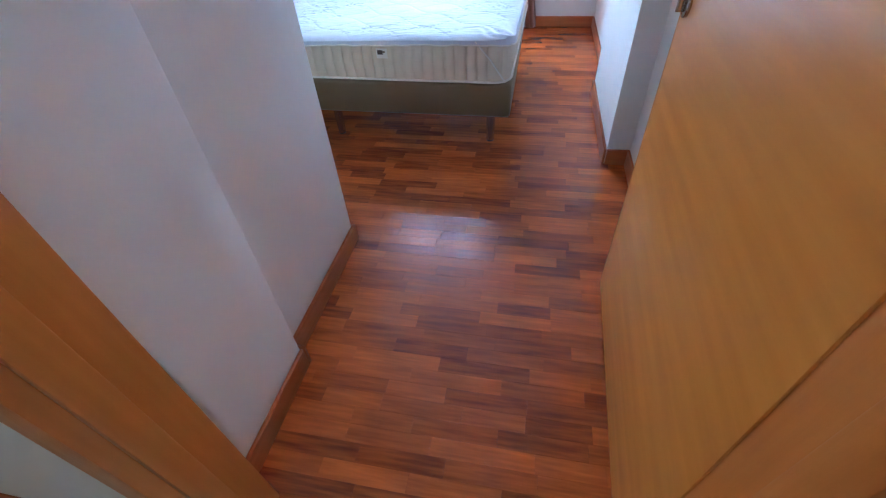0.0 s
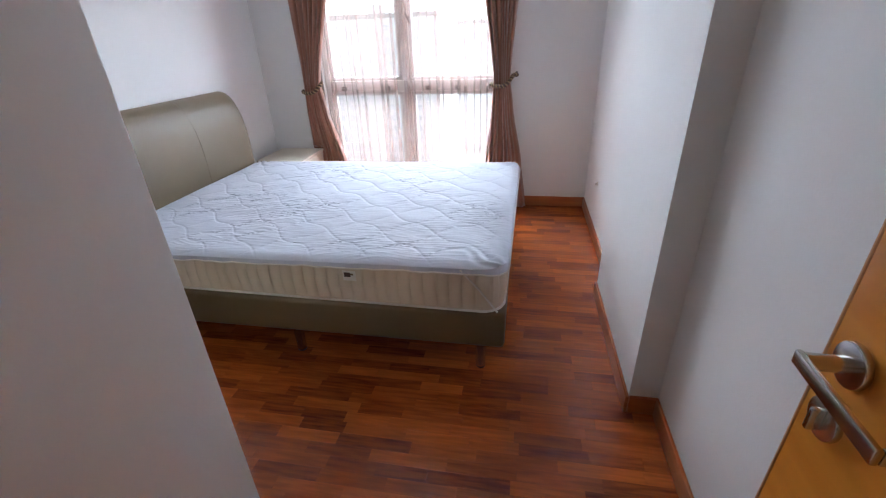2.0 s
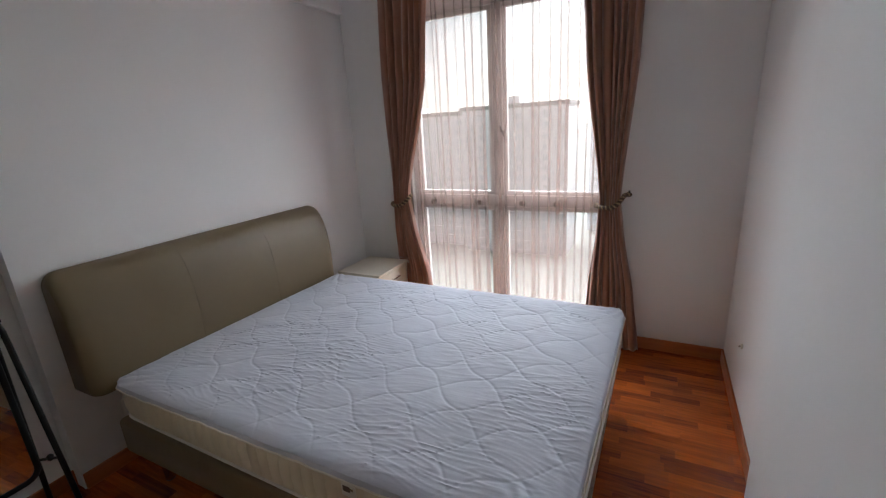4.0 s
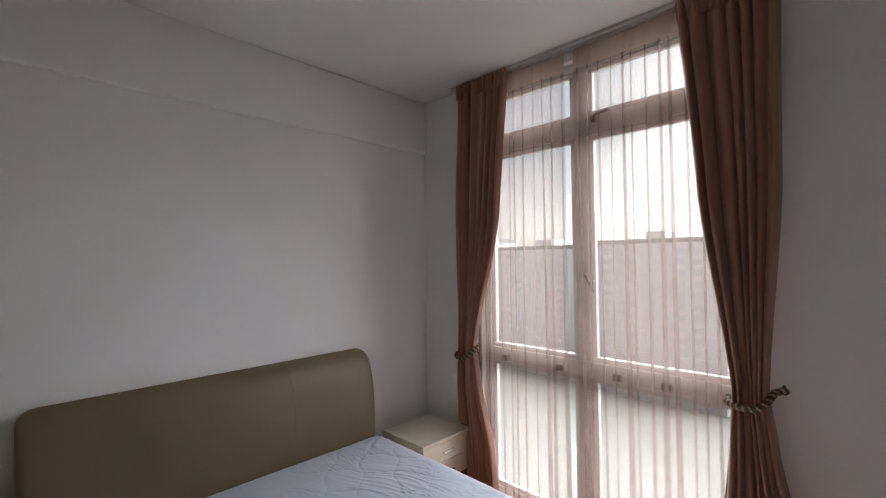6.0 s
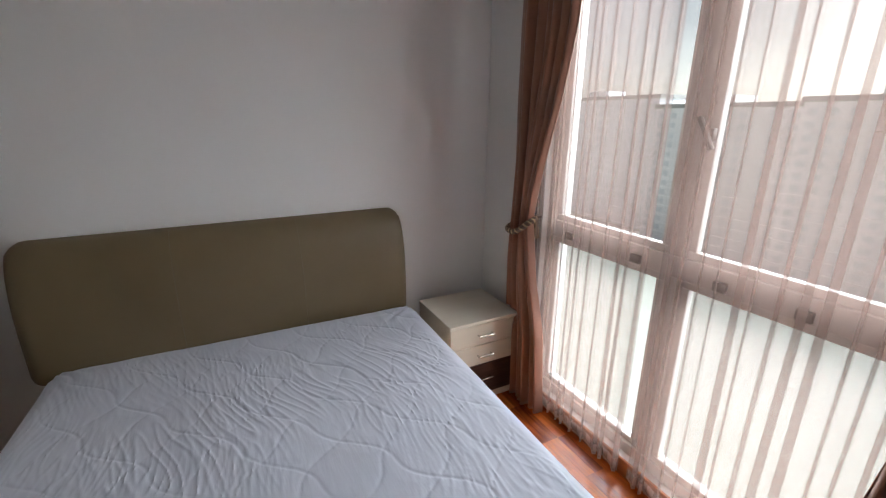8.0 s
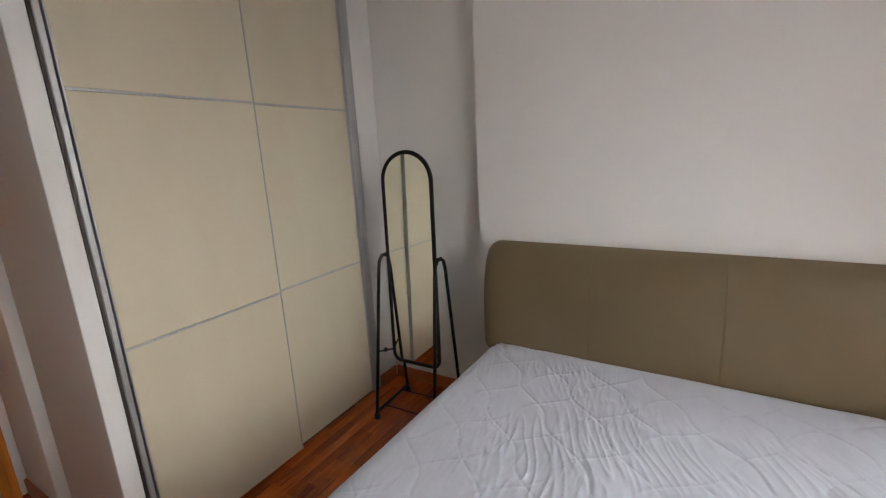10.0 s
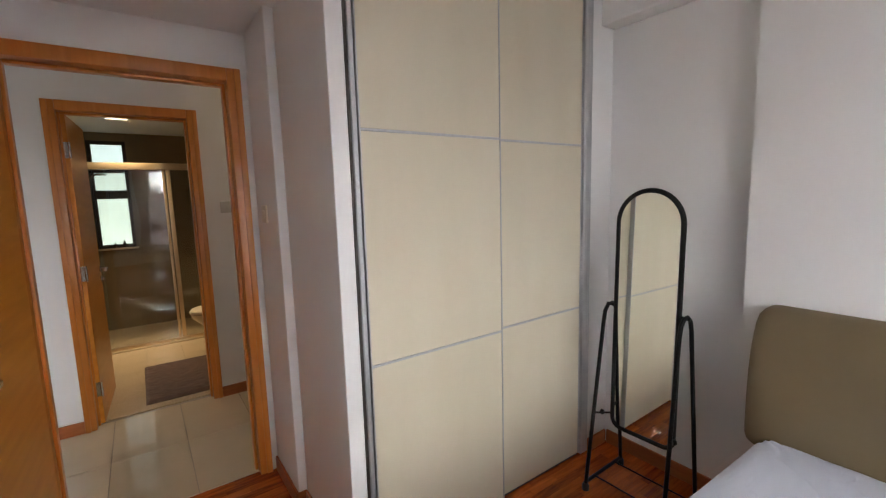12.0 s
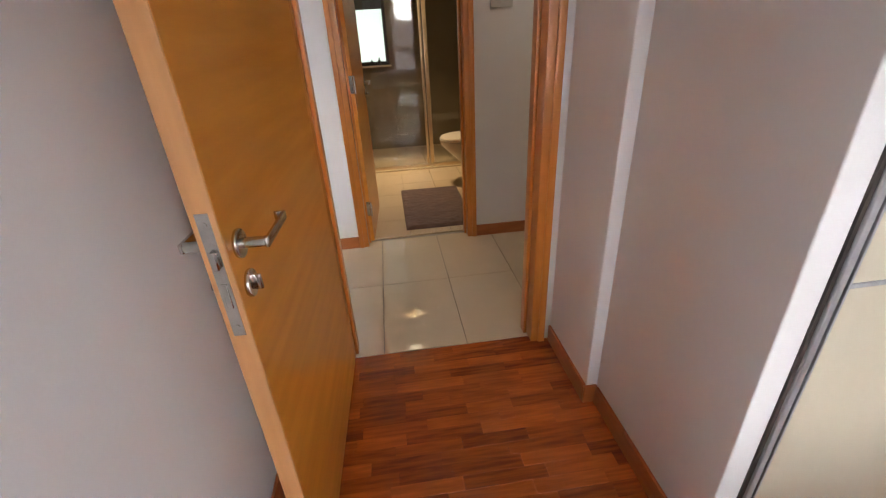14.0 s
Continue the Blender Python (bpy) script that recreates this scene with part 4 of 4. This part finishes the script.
for a, b, sd in ((-1.04, -0.392, 21), (-0.342, 0.42, 34)):
    t = thing("sheer_curtain", ((a + b) / 2, 2.888, 0.02), "blush voile sheer curtain hanging in soft folds", "sheer curtain", "sheers at the window")
    part("voile", voile_mesh(a, b, sd, 0.03, 2.615, 40), SHEER, t)
    part("heading", voile_mesh(a, b, sd, 2.612, 2.722, 4, 1.6), SHEERHEM, t, "denser pleated heading")
    part("hem", voile_mesh(a, b, sd, 0.022, 0.075, 3), SHEERHEM, t)

# ---- air conditioner ----
AX0, AX1, AZ0, AZ1, AD = 0.185, 0.985, 2.350, 2.665, 0.195
YB = -0.36
ac = thing("air_conditioner", ((AX0 + AX1) / 2, YB, AZ0), "yellowed wall-mounted air conditioner with ribbed grille", "air conditioner")


def ac_body():
    prof = [(0.0, AZ0 + 0.02), (0.035, AZ0), (0.120, AZ0 + 0.004), (0.165, AZ0 + 0.026), (AD - 0.008, AZ0 + 0.066), (AD, AZ0 + 0.10), (AD - 0.004, AZ1 - 0.05), (AD - 0.022, AZ1 - 0.015), (AD - 0.05, AZ1), (0.0, AZ1)]
    bm = bmesh.new()
    A = [bm.verts.new((AX0, YB + y, z)) for y, z in prof]
    B = [bm.verts.new((AX1, YB + y, z)) for y, z in prof]
    for i in range(len(prof)):
        j = (i + 1) % len(prof)
        bm.faces.new((A[i], A[j], B[j], B[i]))
    ends = [bm.faces.new(A[::-1]), bm.faces.new(B)]
    rim = [e for f in ends for e in f.edges]
    bmesh.ops.bevel(bm, geom=rim, offset=0.014, segments=3, profile=0.5, affect="EDGES")
    return bm


acb = part("casing", ac_body(), ACPLASTIC, ac)
# dark sheet behind the slats paints the shade between them
grille = part("grille", box(AX0 + 0.02, AX1 - 0.02, YB + AD - 0.010, YB + AD + 0.0006, AZ0 + 0.102, AZ1 - 0.050), ACDARK, ac, "ribbed front grille with the shade between ribs in its dark colour")
for k in range(23):
    z = AZ0 + 0.105 + k * (AZ1 - 0.053 - AZ0 - 0.105) / 22
    part("slat", box(AX0 + 0.02, AX1 - 0.02, YB + AD - 0.001, YB + AD + 0.005, z - 0.0021, z + 0.0021), ACPLASTIC, grille)
flap = part("louvre", box(AX0 + 0.168, AX1 - 0.168, YB + 0.150, YB + 0.187, AZ0 + 0.030, AZ0 + 0.068, 0.004), ACPLASTIC, ac, "air outlet flap")
part("outlet", box(AX0 + 0.16, AX1 - 0.16, YB + 0.120, YB + 0.180, AZ0 + 0.022, AZ0 + 0.078, 0.003), ACDARK, ac, "air outlet with its shade put into the dark colour")
part("badge", box(AX0 + 0.035, AX0 + 0.062, YB + 0.170, YB + 0.186, AZ0 + 0.046, AZ0 + 0.058, 0.001), ACDARK, ac, "small dark badge")


# ---- switches and sockets ----
def switch_plate(name, centre, normal, w, h, label, category, material):
    c, n = Vector(centre), Vector(normal)
    e = Vector((0, 0, 1)).cross(n)
    t = thing(name, centre, label, category)
    half = e * w / 2 + Vector((0, 0, h / 2))

    def slab(a, b):
        return box(min(a.x, b.x), max(a.x, b.x), min(a.y, b.y), max(a.y, b.y), min(a.z, b.z), max(a.z, b.z), 0.0025)
    part("plate", slab(c - half, c + half + n * 0.009), material, t)
    s = half * 0.42
    part("rocker", slab(c - s + n * 0.008, c + s + n * 0.012), material, t)
    return t


switch_plate("light_switch", (0.030, -0.822, 1.437), (1, 0, 0), 0.085, 0.085, "ivory rocker light switch on the white wall", "switch", SWITCH)
switch_plate("hall_control", (-0.03, -2.18, 1.46), (0, 1, 0), 0.13, 0.085, "pale grey control plate on the hall wall", "control plate", GREYPLASTIC)
aerial = thing("wall_socket", (1.13, 2.40, 0.366), "small white aerial socket low on the wall", "socket")
part("plate", disc((1.13, 2.40, 0.366), (-1, 0, 0), 0.013, 0.008, 18, 0.002), SWITCH, aerial)
part("pin", disc((1.122, 2.40, 0.366), (-1, 0, 0), 0.005, 0.008, 12, 0.001), STEEL, aerial)
stop = thing("door_stopper", (1.142, -0.175, 0.05), "chrome door stopper fixed to the skirting", "door stopper")
part("base", disc((1.142, -0.175, 0.05), (-1, 0, 0), 0.014, 0.006, 20, 0.002), STEEL, stop)
part("rod", tube([(1.140, -0.175, 0.05), (1.075, -0.175, 0.05)], 0.005, 10), STEEL, stop)
part("buffer", disc((1.078, -0.175, 0.05), (-1, 0, 0), 0.010, 0.012, 16, 0.003), SWITCH, stop)

# ---- bathroom ----
shower = thing("shower_screen", (0.24, -3.980, 0), "champagne framed glass shower screen with sliding door", "shower screen")
part("top_rail", box(-0.52, 1.0, -4.005, -3.955, 1.845, 1.912, 0.004), BRONZE, shower)
part("bottom_rail", box(-0.52, 1.0, -4.000, -3.960, 0.014, 0.046, 0.003), BRONZE, shower)
for a, b in ((0.225, 0.262), (0.975, 1.0), (-0.52, -0.495), (0.275, 0.298)):
    part("post", box(a, b, -3.998, -3.962, 0.046, 1.845, 0.003), BRONZE, shower)
part("glass_panel", box(0.298, 0.975, -3.983, -3.977, 0.046, 1.845), SHOWERGLASS, shower).visible_shadow = False
part("glass_panel", box(-0.495, 0.225, -3.983, -3.977, 0.046, 1.845), SHOWERGLASS, shower).visible_shadow = False
part("pull_knob", disc((0.287, -3.962, 0.98), (0, 1, 0), 0.012, 0.02, 16, 0.003), BRONZE, shower)
structure("shower_kerb", box(-0.52, 1.0, -4.030, -3.930, -0.012, 0.014, 0.004), BATHFLOOR, "low sand tiled shower kerb", "kerb")

bwin = thing("window_2", (0.77, -5.0, 1.0), "slim dark framed bathroom window with frosted panes", "window")
bwin["kind"] = "structure"
for a, b in ((WX0, 0.622), (0.912, WX1)):
    part("window_frame", box(a, b, -5.075, -5.03, 0.985, 2.235, 0.003), TRACK, bwin)
for a, b in ((0.985, 1.022), (1.565, 1.665), (1.868, 1.968), (2.196, 2.235)):
    part("rail", box(0.622, 0.912, -5.075, -5.03, a, b, 0.003), TRACK, bwin)
for a, b in ((1.022, 1.565), (1.665, 1.868), (1.968, 2.196)):
    part("pane", box(0.622, 0.912, -5.056, -5.050, a, b), FROSTED, bwin).visible_shadow = False
part("window_sill", box(WX0 - 0.02, WX1 + 0.02, -5.03, -4.955, 0.965, 0.985, 0.003), CERAMIC, bwin, "pale ledge")
for bx, hh in ((0.70, 0.085), (0.79, 0.065)):
    bo = thing("bottle", (bx, -4.99, 0.985), "small dark toiletry bottle on the window ledge", "bottle", "bottles on the ledge")
    part("body", lathe([(0.013, 0.0), (0.015, 0.004), (0.015, hh * 0.7), (0.006, hh * 0.8)], (bx, -4.99, 0.985), 14), TRACK, bo)
    part("cap", lathe([(0.007, hh * 0.78), (0.007, hh)], (bx, -4.99, 0.985), 12), RUBBER, bo)
sh = thing("hand_shower", (0.93, -4.80, 1.78), "chrome hand shower on the tiled wall", "shower head")
part("bracket", disc((1.0, -4.80, 1.75), (-1, 0, 0), 0.022, 0.02, 18, 0.003), STEEL, sh)
part("handle", tube([(0.985, -4.80, 1.66), (0.955, -4.80, 1.77), (0.90, -4.80, 1.83), (0.85, -4.80, 1.845)], 0.011, 10), STEEL, sh)
part("head", lathe([(0.012, 0.02), (0.034, 0.008), (0.036, 0.0), (0.030, -0.006)], (0.825, -4.80, 1.832), 18), STEEL, sh)
part("hose", tube([(0.985, -4.80, 1.66), (0.972, -4.80, 1.4), (0.965, -4.80, 1.1), (0.985, -4.80, 0.95)], 0.007, 8), STEEL, sh)

toilet = thing("toilet", (-0.15, -3.45, 0), "cream ceramic toilet with closed lid", "toilet")


def bowl():
    rows = [(0.0, 0.105, -0.10), (0.06, 0.10, -0.11), (0.16, 0.105, -0.10), (0.26, 0.145, -0.05), (0.35, 0.180, 0.0), (0.395, 0.188, 0.0)]
    bm = bmesh.new()
    rings = []
    for z, r, dx in rows:
        rings.append([bm.verts.new((-0.03 + dx + (r * 1.28) * math.cos(k * math.tau / 28), -3.45 + r * math.sin(k * math.tau / 28), z)) for k in range(28)])
    for A, B in zip(rings, rings[1:]):
        for k in range(28):
            bm.faces.new((A[k], A[(k + 1) % 28], B[(k + 1) % 28], B[k]))
    bm.faces.new(rings[0][::-1])
    bm.faces.new(rings[-1])
    return bm


part("bowl", bowl(), CERAMIC, toilet)
part("seat", lathe([(0.180, 0.396), (0.190, 0.402), (0.190, 0.412), (0.182, 0.416)], (-0.03, -3.45, 0), 30, sx=1.3), CERAMIC, toilet)
part("lid", lathe([(0.184, 0.417), (0.188, 0.424), (0.178, 0.436), (0.10, 0.442), (0.01, 0.444)], (-0.03, -3.45, 0), 30, sx=1.3), CERAMIC, toilet)
part("tank", box(-0.515, -0.335, -3.63, -3.27, 0.38, 0.78, 0.02, 3), CERAMIC, toilet)
part("tank_lid", box(-0.518, -0.325, -3.64, -3.26, 0.78, 0.815, 0.008, 2), CERAMIC, toilet)
part("pedestal", box(-0.515, -0.18, -3.55, -3.35, 0.0, 0.38, 0.03, 3), CERAMIC, toilet)


def mat_mesh():
    def f(u, v):
        x, y = 0.105 + 0.520 * u, -3.285 + 0.905 * v
        e = min(u, 1 - u, v, 1 - v)
        return (x, y, 0.004 + 0.014 * min(1, e * 25) + 0.003 * noise.noise((x * 30, y * 30, 0)))
    bm = sheet(f, 60, 90)
    edge = [e for e in bm.edges if len(e.link_faces) == 1]
    low = bmesh.ops.extrude_edge_only(bm, edges=edge)["geom"]
    for v in low:
        if isinstance(v, bmesh.types.BMVert):
            v.co.z = 0.0
    return bm


tagged(obj("bath_mat", mat_mesh(), MATPILE), "dark brown pile bath mat on the tiles", "mat")


def downlight(x, y, z, label):
    """A square recessed lamp, its trim against the ceiling at height z."""
    t = thing("downlight", (x, y, z), label, "ceiling light", "recessed ceiling lights")
    part("trim_ring", box(x - 0.10, x + 0.10, y - 0.10, y + 0.10, z - 0.010, z - 0.0005, 0.003), WINFRAME, t)
    part("diffuser", box(x - 0.085, x + 0.085, y - 0.085, y + 0.085, z - 0.014, z - 0.0095, 0.002), LAMPGLOW, t, "glowing warm diffuser")


downlight(0.62, -3.80, 2.33, "lit warm recessed ceiling downlight over the shower")
# unseen fitting for the fill lamp added in the hall
downlight(-0.75, -1.55, H, "unseen recessed ceiling downlight added as warm fill in the hall")

# ---- outside ----
structure("ground", box(-2500, 2500, -2500, 3000, -36.2, -36.0), GROUND, "distant green and grey city ground", "ground")


def tower(x0, x1, y0, y1, top, material, label):
    b = thing("apartment_building", ((x0 + x1) / 2, (y0 + y1) / 2, -36), label, "building", "far apartment blocks")
    part("wall", box(x0, x1, y0, y1, -36, top), material, b)
    part("roof", box(x0 - 0.5, x1 + 0.5, y0 - 0.5, y1 + 0.5, top, top + 1.2), ROOF, b)
    part("lift_tower", box(x0 + (x1 - x0) * 0.4, x0 + (x1 - x0) * 0.55, y0 + 2, y1 - 2, top + 1.2, top + 3.2), material, b)
    panes, ledges = bmesh.new(), bmesh.new()
    z = top - 2.2
    n = int((x1 - x0) / 3.6)
    while z > -34:
        box(x0 - 0.3, x1 + 0.3, y0 - 0.35, y0, z - 1.35, z - 1.15, bm=ledges)
        for k in range(n):
            a = x0 + (k + 0.25) * (x1 - x0) / n
            if k % 4 != 3:
                box(a, a + 1.9, y0 - 0.06, y0 - 0.002, z - 0.6, z + 0.9, bm=panes)
        z -= 2.8
    tagged(part("windows", panes, FARGLASS, b, "rows of windows paled by painted haze"), kind="stuff")
    tagged(part("ledges", ledges, material, b), kind="stuff")


tower(-150, -96, 128, 142, 7.5, FACADE2, "pale grey apartment block far outside the window")
tower(-92, -53, 122, 136, 4.2, FACADE, "pale apartment block far outside the window")
tower(-52, -22, 118, 132, 5.0, FACADE, "pale apartment block far outside the window")
tower(-21, 17, 150, 164, 3.4, FACADE2, "grey apartment block far outside the window")
tower(20, 60, 135, 149, 4.6, FACADE, "pale apartment block far outside the window")



# ---- floor pieces ----
def slab_mesh(name, lx, ly, t, c, material):
    """A slab from the origin with chamfered upper edges, top at z = 0."""
    v = [(0, 0, -t), (lx, 0, -t), (lx, ly, -t), (0, ly, -t), (0, 0, -c), (lx, 0, -c), (lx, ly, -c), (0, ly, -c), (c, c, 0), (lx - c, c, 0), (lx - c, ly - c, 0), (c, ly - c, 0)]
    fs = [(8, 9, 10, 11)] + [(a, (a + 1) % 4, 4 + (a + 1) % 4, 4 + a) for a in range(4)] + [(4 + a, 4 + (a + 1) % 4, 8 + (a + 1) % 4, 8 + a) for a in range(4)]
    me = bpy.data.meshes.new(name)
    me.from_pydata(v, [], fs)
    me.materials.append(material)
    return me, v, fs


def piece(name, me, parent, x, y, z=0.0):
    ob = new(name, me)
    ob.location = (x, y, z)
    ob.parent = parent
    return ob


PW = 0.0505
kinds = {L: slab_mesh("plank", L - 0.0003, PW - 0.0003, 0.011, 0.0002, PLANK) for L in (0.18, 0.24, 0.28)}
rnd = random.Random(5)
restv, restf = [], []
y = -1.020
while y < 2.90:
    xa = -1.63 if y > -0.07 else -0.04
    x = xa - rnd.uniform(0, 0.2)
    while x < 1.14:
        L = rnd.choice((0.18, 0.24, 0.24, 0.28))
        L0 = L
        me, v, fs = kinds[L0]
        if x + L0 > -1.70:
            hidden = y > 0.92 or (x + L0 < -0.35 and y > 0) or (x + L0 < 0.10 and y > 0.55)
            if hidden:
                o = len(restv)
                restv += [(a + x, b + y, c) for a, b, c in v]
                restf += [tuple(i + o for i in f) for f in fs]
            else:
                piece("plank", me, floor, x, y, 0.0006 * rnd.random() - 0.0006)
        x += L
    y += PW
me = bpy.data.meshes.new("plank_field")
me.from_pydata(restv, [], restf)
me.materials.append(PLANK)
ob = new("plank_field", me)
ob.parent = floor
tagged(ob, kind="stuff")

me, _, _ = slab_mesh("tile", 0.387, 0.608, 0.010, 0.0012, TILE)
for i in range(-4, 5):
    for j in range(2):
        piece("tile", me, hall_floor, 0.029 + 0.39 * i, -1.635 + 0.61 * (0 if j else -1) + 0.002, 0.0)
me, _, _ = slab_mesh("tile", 0.297, 0.297, 0.012, 0.0012, BATHFLOOR)
for i in range(6):
    for j in range(9):
        piece("tile", me, bath_floor, -0.60 + 0.30 * i, -4.995 + 0.30 * j, -0.002)
